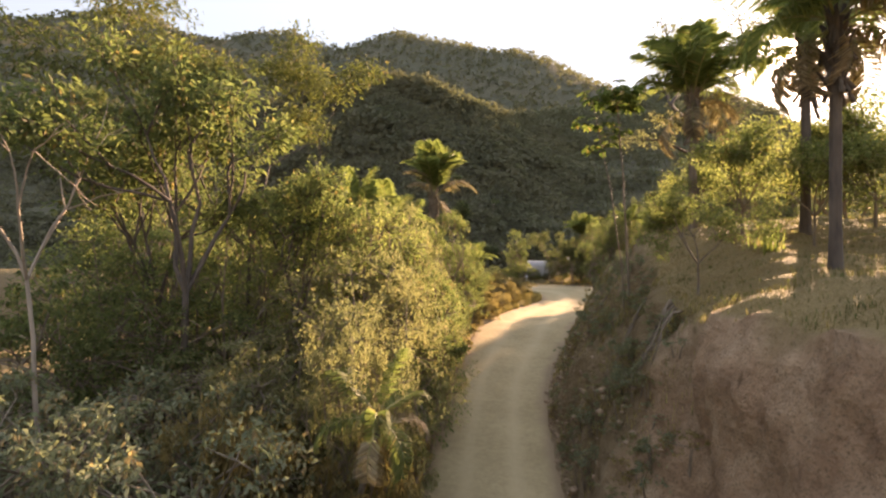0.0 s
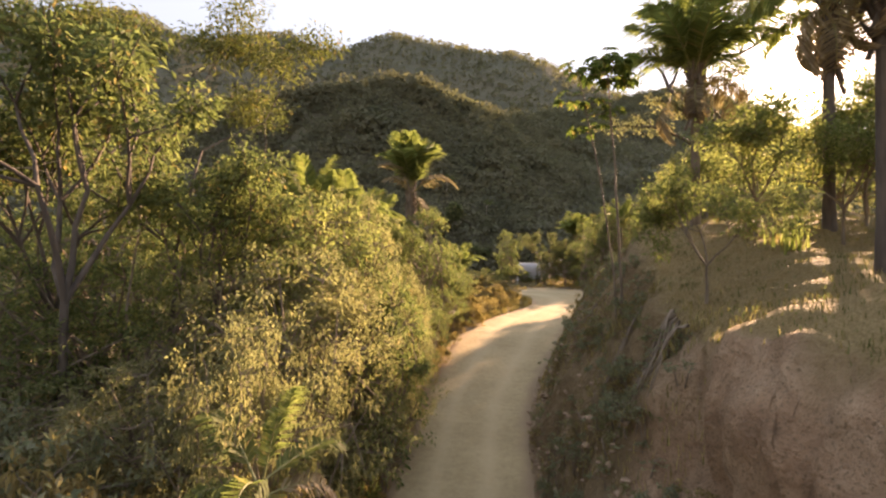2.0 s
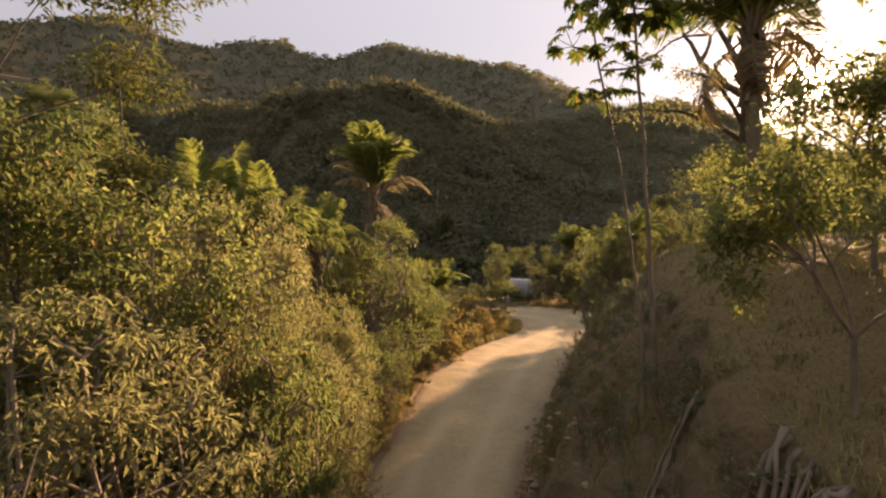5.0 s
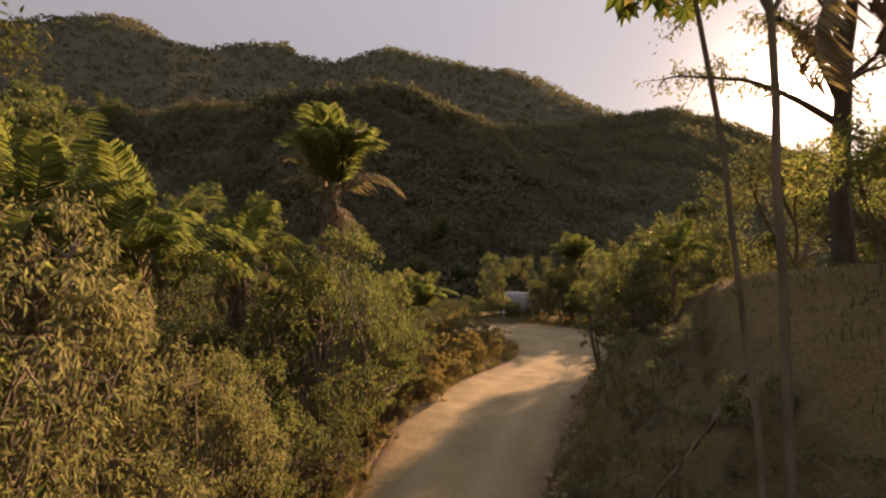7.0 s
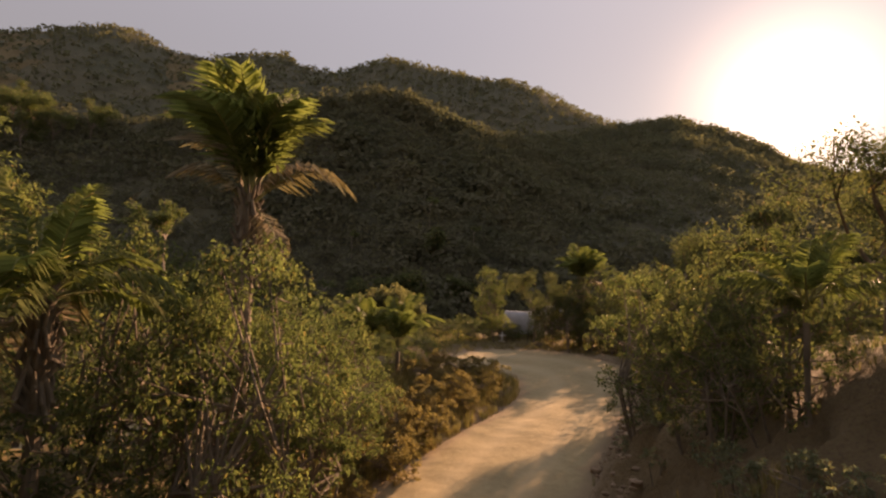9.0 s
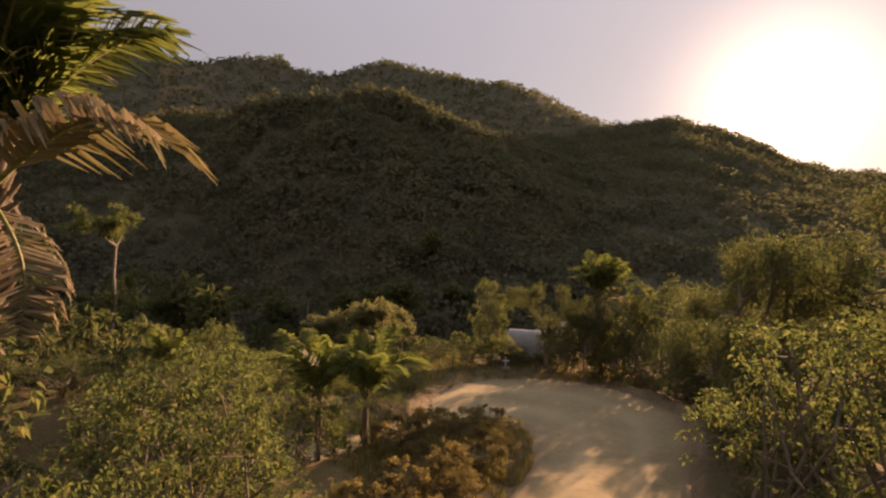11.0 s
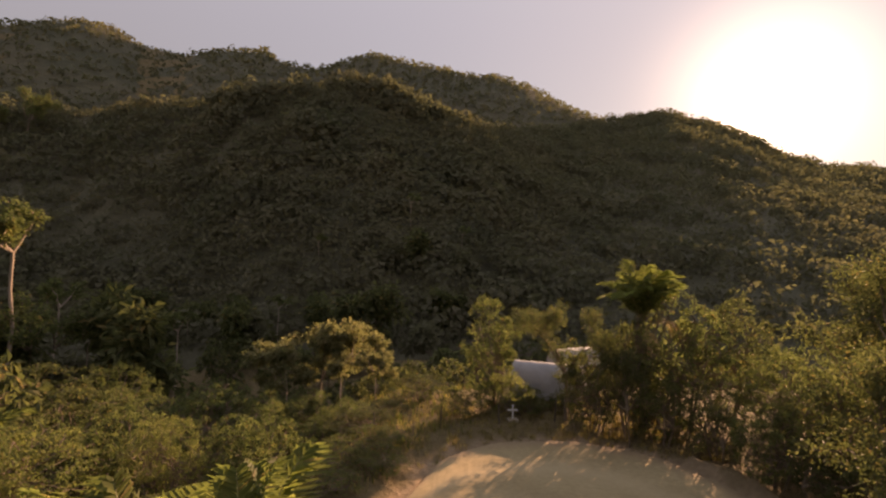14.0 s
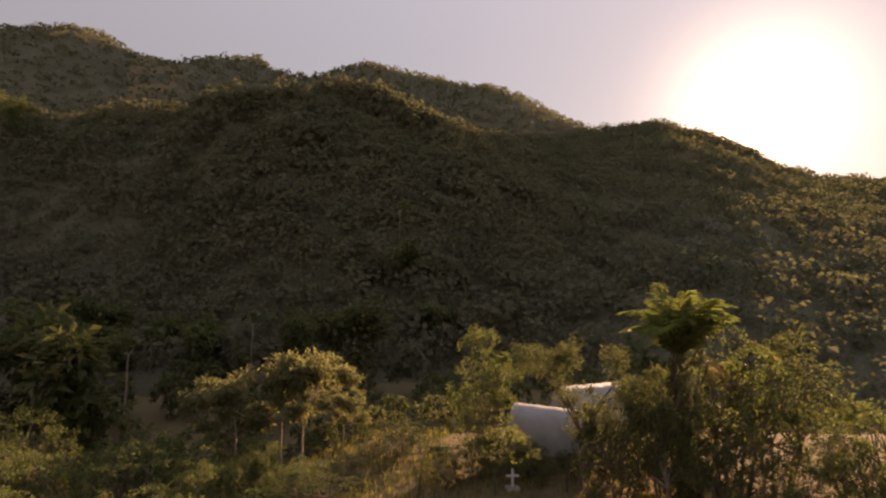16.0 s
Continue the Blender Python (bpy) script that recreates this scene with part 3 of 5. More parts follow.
def make_shrub(name, seed, width, height, lobes, clumps, per, leaf, mat, label, stems=5, aspect=0.5, group="roadside shrubs", category="shrub"):
    """Thicket of leafy lobes on thin stems, its outline broken; its base at the origin."""
    rs = np.random.RandomState(seed)
    root = thing(name, label, category, group)
    size = np.array([width / 2, width / 2, height * 0.54])
    u = unit(rs.normal(0, 1, (lobes, 3)))
    u[:, 2] = u[:, 2] * 0.9 + 0.1
    fill = np.where(rs.rand(lobes) < 0.75, rs.uniform(0.66, 0.92, lobes), rs.uniform(0.25, 0.66, lobes))
    skirt = 1 + 0.55 * np.clip(-u[:, 2:3], 0, 1)
    centre = u * fill[:, None] * size * np.concatenate([skirt, skirt, np.ones_like(skirt)], 1) + np.array([0, 0, height * 0.49])
    rl = rs.uniform(0.1, 0.24, lobes) * (width * width * height) ** (1 / 3)
    v3 = unit(rs.normal(0, 1, (lobes, clumps, 3)) + 0.7 * u[:, None] + np.array([0, 0, 0.35]))
    reach = rs.uniform(0.6, 1.0, (lobes, clumps, 1))
    reach = reach + (rs.rand(lobes, clumps, 1) < 0.07) * rs.uniform(0.15, 0.5, (lobes, clumps, 1))
    c = (centre[:, None] + v3 * reach * rl[:, None, None] * np.array([1, 1, 0.85])).reshape(-1, 3)
    c[:, 2] = np.maximum(c[:, 2], 0.04 * height + 0.1 * rs.rand(len(c)))
    rc = 0.25 * rl.mean()
    v, f = scatter_leaves(rs, c, per, rc, leaf, leaf * aspect, 0.4, 0.75)
    part("foliage", mesh_of("shrub_foliage", v, f, mat), root)
    share = np.array_split(rs.permutation(lobes), stems)
    for k in range(stems):
        b = np.array([rs.normal(0, 0.08 * width), rs.normal(0, 0.08 * width), -0.4])
        h = np.array([b[0] * 2, b[1] * 2, height * rs.uniform(0.2, 0.35)])
        r = 0.022 * height ** 0.5
        if category == "weed":  # one bent stalk
            v, f = rope_arrays([b, (b + h) / 2, h, centre[share[k][0]]], [r * 1.3, r * 1.1, r * 0.8, r * 0.3], 5)
            part("stem", mesh_of("weed_stem", v, f, M_BARK, True), root)
            continue
        segs = [(*b, *h, r * 1.3, r)]
        for i in share[k]:
            m = (h + centre[i]) / 2 + rs.normal(0, 0.05, 3) * height
            segs += [(*h, *m, r * 0.8, r * 0.6), (*m, *centre[i], r * 0.6, r * 0.4)]
            for w in range(3):
                segs.append((*centre[i], *c[i * clumps + w], r * 0.4, r * 0.15))
        v, f = tube_arrays(segs, 5)
        part("stem", mesh_of("shrub_stem", v, f, M_BARK), root)
    return root


def make_tree(name, seed, height, trunk_r, first, depth, per, rad, leaf, mat, label, bark=None, spread=0.65, up=0.12, kids=(2, 3), lean=(0, 0), flat=0.8, group="", aspect=0.45, category="tree", shrink=0.72, sides=6):
    """Tree with a forking trunk and leaves about its twigs."""
    rs = np.random.RandomState(seed)
    root = thing(name, label, category, group)
    segs, tips = [], []
    d = np.array([lean[0], lean[1], 1.0])
    p = np.array([0, 0, -0.3])
    n = 5
    for i in range(n):
        q = p + (d + rs.normal(0, 0.05, 3)) * first / n
        segs.append((*p, *q, trunk_r * (1.25 if i == 0 else 1 - 0.07 * i), trunk_r * (1 - 0.07 * (i + 1))))
        p = q
    for k in range(rs.randint(3, 5)):
        e = d / np.linalg.norm(d) + rs.normal(0, spread, 3) * np.array([1, 1, 0.4])
        grow(rs, p, e / np.linalg.norm(e), (height - first) * 0.4, trunk_r * 0.6, depth, segs, tips, spread, up, kids, shrink)
    v, f = tube_arrays(segs, sides)
    part("trunk", mesh_of("tree_trunk", v, f, bark or M_BARK, True), root)
    if per:
        v, f = scatter_leaves(rs, np.array([t[0] for t in tips]), per, rad, leaf, leaf * aspect, 0.3, flat)
        part("crown", mesh_of("tree_crown", v, f, mat), root)
    return root


def frond_mesh(seed, length, mat, pairs=56, leaflet=0.72, sag=0.9, tatter=0.0, twist=0.0):
    """A feathered palm frond that grows along +x and arches over."""
    rs = np.random.RandomState(seed)
    t = np.linspace(0, 1, 15)
    x = length * (t - 0.22 * sag * t ** 3)
    z = length * (0.10 * t - 0.44 * sag * t ** 3.0)
    y = 0.06 * length * twist * t ** 2
    rach = np.stack([x, y, z], 1)
    segs = [(*rach[i], *rach[i + 1], 0.035 * (1 - 0.9 * t[i]) + 0.004, 0.035 * (1 - 0.9 * t[i + 1]) + 0.004) for i in range(14)]
    rib = mesh_of("palm_midrib", *tube_arrays(segs, 5), M_STALK, True)
    out = []
    tt = np.linspace(0.16, 0.995, pairs)
    for side in (-1, 1):
        s = tt + rs.normal(0, 0.004, pairs)
        keep = rs.rand(pairs) > tatter
        s = np.clip(s[keep], 0, 1)
        n = len(s)
        p = np.stack([np.interp(s, t, rach[:, i]) for i in range(3)], 1)
        d = unit(np.stack([np.gradient(rach[:, i], t) for i in range(3)], 1))
        d = np.stack([np.interp(s, t, d[:, i]) for i in range(3)], 1)
        L = leaflet * (0.45 + 0.85 * np.sin(np.pi * np.clip(s * 0.92 + 0.08, 0, 1)) ** 0.6) * rs.uniform(0.85, 1.1, n)
        out_dir = np.array([0, side, 0.0])
        lift = rs.normal(0.14, 0.16, n)
        a = unit(d * 0.55 + out_dir * 0.85 + np.stack([0 * n + np.zeros(n), np.zeros(n), lift], 1))
        hang = np.array([0, 0, -1.0])
        w = 0.07 * (length / 3) ** 0.5
        across = unit(np.cross(a, np.array([0, 0, 1.0])) * 0.9 + d * 0.5) * w / 2
        p1 = p + a * L[:, None] * 0.55
        tip = p + a * L[:, None] * 0.82 + hang * (L * rs.uniform(0.2, 0.6, n) * (1 + tatter))[:, None]
        vv = np.stack([p - across * 0.6, p + across * 0.6, p1 + across, p1 - across, tip + across * 0.12, tip - across * 0.12], 1)
        base = (np.arange(n) * 6)[:, None]
        ff = np.concatenate([base + np.array([[0, 1, 2, 3]]), base + np.array([[3, 2, 4, 5]])])
        out.append((vv.reshape(-1, 3), ff))
    v, f = joined(out)
    return mesh_of("palm_frond", v, f, mat), rib


FRONDS = [frond_mesh(11 + i, 3.0, M_PALM, sag=s, twist=tw) for i, (s, tw) in enumerate(((0.55, 0.6), (0.8, -0.5), (1.05, 0.3), (0.3, -0.4)))]
FRONDS_DEAD = [frond_mesh(21 + i, 2.6, M_PALM_DEAD, pairs=48, sag=1.0, tatter=0.12) for i in range(2)]


def make_palm(name, seed, trunk_h, trunk_r, size, count, dead, label, bark, lean=(0.0, 0.0), upright=1.0, skirt=True, group="feather palms", hang=(-6, 46, 64, 14, 58), dead_at=()):
    """Palm: ringed trunk with old leaf bases, spreading fronds, dead ones hanging."""
    rs = np.random.RandomState(seed)
    root = thing(name, label, "palm tree", group)
    segs = []
    n = max(6, int(trunk_h / 0.22))
    top = np.array([lean[0], lean[1], trunk_h])
    for i in range(n):
        a, b = i / n, (i + 1) / n
        pa, pb = np.array([lean[0] * a * a, lean[1] * a * a, trunk_h * a - 0.3]), np.array([lean[0] * b * b, lean[1] * b * b, trunk_h * b - 0.3 + 0.05])
        r = trunk_r * (1.25 - 0.3 * min(1, a * 5) if a < 0.2 else 0.95)
        segs.append((*pa, *pb, r * 1.04, r * 0.95))
    if skirt:  # old leaf bases below the crown
        for i in range(70):
            a = rs.uniform(0, 6.28)
            h = trunk_h - rs.uniform(-0.25, 0.22 * trunk_h + 0.3)
            o = np.array([math.cos(a), math.sin(a), 0])
            b = top * np.array([1, 1, 0]) * (h / trunk_h) ** 2 + np.array([0, 0, h]) + o * trunk_r * 0.8
            segs.append((*b, *(b + o * rs.uniform(0.1, 0.32) + np.array([0, 0, rs.uniform(0.2, 0.6)])), 0.075, 0.02))
            if i % 3 == 0:  # torn sheath that hangs
                segs.append((*b, *(b + o * rs.uniform(0.1, 0.3) - np.array([0, 0, rs.uniform(0.3, 0.9)])), 0.04, 0.06))
    v, f = tube_arrays(segs, 9)
    part("trunk", mesh_of("palm_trunk", v, f, bark), root)
    for i in range(count):
        a = i * 2.39996 + rs.uniform(-0.25, 0.25)
        k = (i + 0.5) / count
        tilt = 84 - 88 * k ** 0.8 * upright + rs.uniform(-6, 6)
        me = FRONDS[3] if k < 0.25 else FRONDS[i % 3]
        s = size / 3.0 * rs.uniform(0.85, 1.1)
        ob = part("frond", me[0], root)
        part("midrib", me[1], ob, "pale yellow-green midrib")
        ob.matrix_basis = pose(top[0], top[1], top[2] + 0.1, 0, 0, math.degrees(a)) @ pose(0.06, 0, 0, rs.uniform(-13, 13), -tilt, 0) @ Matrix.Diagonal((s, s, s, 1))
    for i in range(dead):
        a = radians(dead_at[i]) if i < len(dead_at) else i * 2.1 + rs.uniform(0, 1)
        s = size / 3.0 * rs.uniform(0.65, 1.0)
        ob = part("dead_frond", FRONDS_DEAD[i % 2][0], root, "brown withered hanging frond")
        part("midrib", FRONDS_DEAD[i % 2][1], ob)
        ob.matrix_basis = pose(top[0], top[1], top[2] - 0.1, 0, 0, math.degrees(a)) @ pose(0.1, 0, 0, rs.uniform(-14, 14), hang[i % 5] + rs.uniform(-8, 8), 0) @ Matrix.Diagonal((s, s, s, 1))
    return root


def palmate_leaf(seed, size):
    """Round leaf of nine lobes, for one corner of the whole cluster."""
    rs = np.random.RandomState(seed)
    vs, fs = [], []
    for k in range(9):
        a = math.radians(-150 + 37.5 * k)
        L = size * (0.55 + 0.45 * math.cos(a * 0.5)) * rs.uniform(0.9, 1.08)
        d, s = np.array([math.cos(a), math.sin(a), 0]), np.array([-math.sin(a), math.cos(a), 0])
        w = L * 0.24
        sagz = np.array([0, 0, -0.5 * L])
        o = len(vs)
        vs += [np.zeros(3), d * L * 0.6 + s * w + sagz * 0.25, d * L + sagz, d * L * 0.6 - s * w + sagz * 0.25]
        fs.append([o, o + 1, o + 2, o + 3])
    return np.array(vs), np.array(fs)


def make_cecropia(name, seed, height, label, lean=(0.3, 0.0), branches=5, leaf=0.34, per=9, low=0.8, girth=0.036):
    """Slender tree with a few candelabra branches that end in tufts of big lobed leaves."""
    rs = np.random.RandomState(seed)
    root = thing(name, label, "tree", "big-leaved slender trees")
    at = lambda a: np.array([lean[0] * a ** 1.5, lean[1] * a ** 1.5, height * a])
    line = [at(0) - np.array([0, 0, 0.4])] + [at(k / 12) + rs.normal(0, 0.015, 3) for k in range(1, 13)]
    v, f = rope_arrays(line, np.linspace(girth, girth * 0.5, 13))
    ends = [(at(1.0), part("trunk", mesh_of("slender_trunk", v, f, M_BARK, True), root))]
    for k in range(branches):
        a = k * 2.4 + rs.uniform(-0.4, 0.4)
        p = at(rs.uniform(low, 0.97))
        d = np.array([math.cos(a), math.sin(a), 0.12])
        L = rs.uniform(0.4, 1.0)
        q = p + d * L * 0.6
        e = q + d * L * 0.4 * np.array([0.7, 0.7, 2.0])
        v, f = rope_arrays([p, (p + q) / 2, q, e], [0.021, 0.018, 0.015, 0.011], 6)
        ends.append((e, part("branch", mesh_of("slender_branch", v, f, M_BARK, True), root)))
    for k, (e, limb) in enumerate(ends):
        pieces = []
        for j in range(per):
            a = j * 2.4 + rs.uniform(-0.3, 0.3)
            o = np.array([math.cos(a), math.sin(a), rs.uniform(-0.25, 0.6)])
            q = e + o * rs.uniform(0.25, 0.5)
            pieces.append(tube_arrays([(*e, *q, 0.009, 0.006)], 4))
            v, f = palmate_leaf(seed * 50 + j, leaf * rs.uniform(0.7, 1.15))
            m = np.array(Euler((rs.uniform(-0.5, 0.5), rs.uniform(0.0, 0.7), a)).to_matrix())
            pieces.append((v @ m.T + q, f))
        part("leaf_tuft", mesh_of("lobed_leaves", *joined(pieces), M_CECROPIA), limb, "tuft of big lobed green leaves")
    return root


def blades(rs, pos, height, width, lean=0.35):
    n = len(pos)
    a = rs.uniform(0, 6.28, n)
    h = height * rs.uniform(0.55, 1.25, n)
    d = np.stack([np.cos(a), np.sin(a), np.zeros(n)], 1)
    s = np.stack([-np.sin(a), np.cos(a), np.zeros(n)], 1) * (width / 2)
    k = (lean * rs.uniform(0.3, 1.8, n) * h)[:, None]
    up = np.array([0, 0, 1.0])
    mid = pos + d * k * 0.35 + up * (h * 0.6)[:, None]
    tip = pos + d * k + up * (h * rs.uniform(0.75, 1.0, n))[:, None]
    v = np.stack([pos - s, pos + s, mid + s * 0.7, mid - s * 0.7, tip + s * 0.1, tip - s * 0.1], 1)
    base = (np.arange(n) * 6)[:, None]
    f = np.concatenate([base + np.array([[0, 1, 2, 3]]), base + np.array([[3, 2, 4, 5]])])
    return v.reshape(-1, 3), f


def tufts(name, seed, xr, yr, count, per, spread, height, width, mat, label, test=None, category="grass"):
    """Grass or weeds over a stretch of ground, one object of stuff."""
    rs = np.random.RandomState(seed)
    x, y = rs.uniform(*xr, count), rs.uniform(*yr, count)
    if test is not None:
        ok = test(x, y)
        x, y = x[ok], y[ok]
    x, y = np.repeat(x, per), np.repeat(y, per)
    x, y = x + rs.normal(0, spread, len(x)), y + rs.normal(0, spread, len(y))
    z = terrain(x, y) - 0.03
    ok = ~inside_road(x, y)
    v, f = blades(rs, np.stack([x, y, z], 1)[ok], height, width)
    return tagged(new(name, mesh_of(name, v, f, mat)), label, category, kind="stuff")


def place(ob, x, y, s=1.0, turn=0.0, dz=0.0, sz=None):
    z = float(terrain(np.array([x]), np.array([y]))[0]) + dz
    ob.matrix_basis = pose(x, y, z, 0, 0, turn) @ Matrix.Diagonal((s, s, sz or s, 1))
    return ob


def again(ob, x, y, s=1.0, turn=0.0, dz=0.0, sz=None, label=""):
    z = float(terrain(np.array([x]), np.array([y]))[0]) + dz
    old = ob.scale.copy()
    ob.scale = (1, 1, 1)
    c = copy_thing(ob, pose(x, y, z, 0, 0, turn) @ Matrix.Diagonal((s, s, sz or s, 1)))
    ob.scale = old
    if label:
        c["label"] = label
    return c


# ---- hillside forest ----
def crowns_height(x, y, cell, seed):
    """Rounded tree crowns, close together."""
    best = np.zeros(x.shape)
    cx, cy = np.floor(x / cell), np.floor(y / cell)
    for i in (-1, 0, 1):
        for j in (-1, 0, 1):
            gx, gy = cx + i, cy + j
            h = np.sin(gx * 127.1 + gy * 311.7 + seed) * 43758.5453
            h1 = h - np.floor(h)
            h = np.sin(gx * 269.5 + gy * 183.3 + seed) * 24634.6345
            h2 = h - np.floor(h)
            px, py = (gx + 0.15 + 0.7 * h1) * cell, (gy + 0.15 + 0.7 * h2) * cell
            rc = cell * (0.55 + 0.35 * h2)
            d2 = ((x - px) ** 2 + (y - py) ** 2) / rc ** 2
            best = np.maximum(best, np.sqrt(np.clip(1 - d2, 0, 1)) * (0.45 + 0.75 * h1))
    return best


def canopy_height(x, y):
    return terrain_far(x, y) + 1.2 + 1.6 * crowns_height(x, y, 6.0, 1.0)


def terrain_far(x, y):
    return -1.0 + hills(x, y) + 0.5 * rough(x, y, 14, 2)


def build_forest():
    az = np.radians(np.arange(-62, 62.01, 0.55))
    r = np.concatenate([np.arange(86, 420, 4.0), np.arange(420, 1080, 12.0)])
    A, Rr = np.meshgrid(az, r, indexing="ij")
    X, Y = HX + Rr * np.sin(A), HY + Rr * np.cos(A)
    Z = canopy_height(X, Y) - 7.0 * step01(100, 86, Rr)
    me = mesh_of("hillside_forest", np.stack([X, Y, Z], -1), grid_faces(*X.shape), M_CANOPY, True)
    tagged(new("hillside_forest", me), "steep hillsides covered in dense dull green forest", "forest", kind="stuff")
    # tree crowns: domes of leaf clumps, of uneven height and width
    rs = np.random.RandomState(5)
    out = []
    for rows, cols, per, far, lo, hi in ((50, 62, 76, False, -50, 50), (70, 32, 32, False, 8, 50), (34, 80, 15, True, -50, 50)):
        # an uneven grid, so that no bare patch is left
        crowns = rows * cols
        lane, step = np.divmod(np.arange(crowns), cols)
        stray = 0.35 if lo < 0 else 1.2
        deg = lo + (hi - lo) * (step + 0.5 * (lane % 2) + rs.uniform(-stray, stray, crowns)) / cols
        depth = np.clip((lane + 0.5 + rs.uniform(-0.1 - stray, 0.1 + stray, crowns)) / rows, 0, 1)
        a = np.radians(deg)
        if far:
            rr = RIDGE_R - 520 * depth ** 1.3
            wide = rs.uniform(5.0, 10.0, crowns)
        else:
            crest_r = np.interp(deg, *zip(*CREST_AT))
            rr = 98 + (crest_r - 88) * depth ** 0.8
            rr = np.where(rs.rand(crowns) < 0.06, crest_r + rs.normal(-3, 7, crowns), rr)
            wide = rs.uniform(1.9, 5.6, crowns) * (0.75 + rr / 700)
        x, y = HX + rr * np.sin(a), HY + rr * np.cos(a)
        wide = wide * np.clip(1 + 0.35 * rough(x, y, 24, 5), 0.6, 1.5)
        tall = wide * rs.uniform(0.65, 1.25, crowns)
        base = np.stack([x, y, terrain_far(x, y) + 1.4 + rs.uniform(0, 1.8, crowns) + np.clip(1.6 * rough(x, y, 30, 7), -1.2, 3)], 1)
        u = unit(rs.normal(0, 1, (crowns, per, 3)) + np.array([0, -0.35, 0.55]))
        u[..., 2] = np.maximum(u[..., 2], -0.15)
        size = np.stack([wide, wide, tall], 1)[:, None]
        lump = rs.uniform(0.74, 1.08, (crowns, per, 1))
        pos = (base[:, None] + u * size * lump).reshape(-1, 3)
        n = len(pos)
        nor = unit(u.reshape(-1, 3) + rs.normal(0, 0.3, (n, 3)))
        d = unit(np.cross(nor, rs.normal(0, 1, (n, 3))))
        s = np.repeat(wide, per) * (rs.uniform(0.35, 0.7, n) if far else rs.uniform(0.17, 0.34, n))
        out.append(leaf_arrays(pos - d * s[:, None] * 0.45, d, nor, s, s * 0.8))
    v, f = joined(out)
    tagged(new("forest_foliage", mesh_of("forest_foliage", v, f, M_FOREST)), "leafy tree tops over the hillside forest", "foliage", kind="stuff")


build_forest()

# trees of the valley floor and of the foot of the hill
FAR_TREES = [
    make_tree("valley_tree", 301, 11, 0.22, 4.0, 2, 16, 1.3, 0.9, M_LEAF_DARK, "dark green forest tree on the valley floor", kids=(2, 3), sides=4, group="valley trees"),
    make_tree("valley_tree", 302, 9, 0.2, 3.0, 2, 16, 1.3, 0.9, M_FOREST, "dull green forest tree on the valley floor", kids=(2, 3), sides=4, group="valley trees"),
]
place(FAR_TREES[0], -20, 84)
place(FAR_TREES[1], -24, 92)
_rs = np.random.RandomState(9)
for i in range(60):
    a = radians(_rs.uniform(-48, 46))
    r = _rs.uniform(64, 118)
    x, y = HX + r * math.sin(a), HY + r * math.cos(a)
    if (y < 74 and -12 < x < 27) or (y < 100 and -16 < x < 32) or x > 14:
        continue
    again(FAR_TREES[i % 2], x, y, _rs.uniform(0.7, 1.2), _rs.uniform(0, 360))

# ---- shrubs ----
SHRUBS = {
    "tall_yellow": (make_shrub("tall_shrub", 1, 5.0, 7.5, 48, 13, 17, 0.14, M_LEAF_YELLOW, "tall yellow-green leafy thicket beside the dirt road"), 5.0, 7.5),
    "tall_green": (make_shrub("tall_shrub", 2, 4.6, 6.8, 46, 12, 16, 0.14, M_LEAF, "tall green leafy thicket beside the dirt road"), 4.6, 6.8),
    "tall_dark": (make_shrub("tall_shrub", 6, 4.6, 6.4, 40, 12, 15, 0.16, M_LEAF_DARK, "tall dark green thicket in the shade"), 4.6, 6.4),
    "near": (make_shrub("tall_shrub", 12, 3.8, 6.0, 54, 14, 20, 0.115, M_LEAF_OLIVE, "tall olive-green leafy thicket beside the dirt road", aspect=0.36), 3.8, 6.0),
    "low_yellow": (make_shrub("shrub", 7, 4.0, 3.6, 32, 11, 16, 0.13, M_LEAF_YELLOW, "yellow-green leafy shrub beside the dirt road"), 4.0, 3.6),
    "low_green": (make_shrub("shrub", 8, 4.2, 3.8, 32, 11, 15, 0.14, M_LEAF, "green leafy shrub beside the dirt road"), 4.2, 3.8),
    "low_grey": (make_shrub("shrub", 3, 4.6, 3.4, 34, 11, 13, 0.145, M_LEAF_GREY, "dull grey-green undergrowth below the trees"), 4.6, 3.4),
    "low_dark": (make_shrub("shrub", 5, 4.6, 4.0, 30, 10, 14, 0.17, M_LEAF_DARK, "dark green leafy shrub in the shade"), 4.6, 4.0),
    "dry": (make_shrub("dry_shrub", 4, 2.4, 1.5, 16, 10, 22, 0.10, M_LEAF_DRY, "dry orange-brown scrub at the edge of the road"), 2.4, 1.5),
    "fill": (make_shrub("valley_shrub", 10, 5.0, 3.6, 12, 6, 8, 0.46, M_LEAF_DARK, "dark shrub of the valley undergrowth", stems=2, group="valley shrubs"), 5.0, 3.6),
}
STAND = {"near": (-6.4, 20.8), "tall_yellow": (-9.5, 24.5), "tall_green": (-14, 23), "tall_dark": (-17, 33), "low_yellow": (-13.5, 9), "low_green": (-16, 15), "low_grey": (-13, 11.5), "low_dark": (-20, 26), "dry": (3.2, 37.4), "fill": (-26, 60)}
for key, (ob, w, h) in SHRUBS.items():
    place(ob, *STAND[key])


def plant(kind, x, y, top, width, turn):
    """A shrub of that kind with its top at that height and that many metres across."""
    g = float(terrain(np.array([x]), np.array([y]))[0])
    if kind in ("yellow", "green", "dark"):
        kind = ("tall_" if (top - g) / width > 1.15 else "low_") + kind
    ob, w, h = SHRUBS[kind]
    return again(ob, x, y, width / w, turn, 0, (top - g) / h)


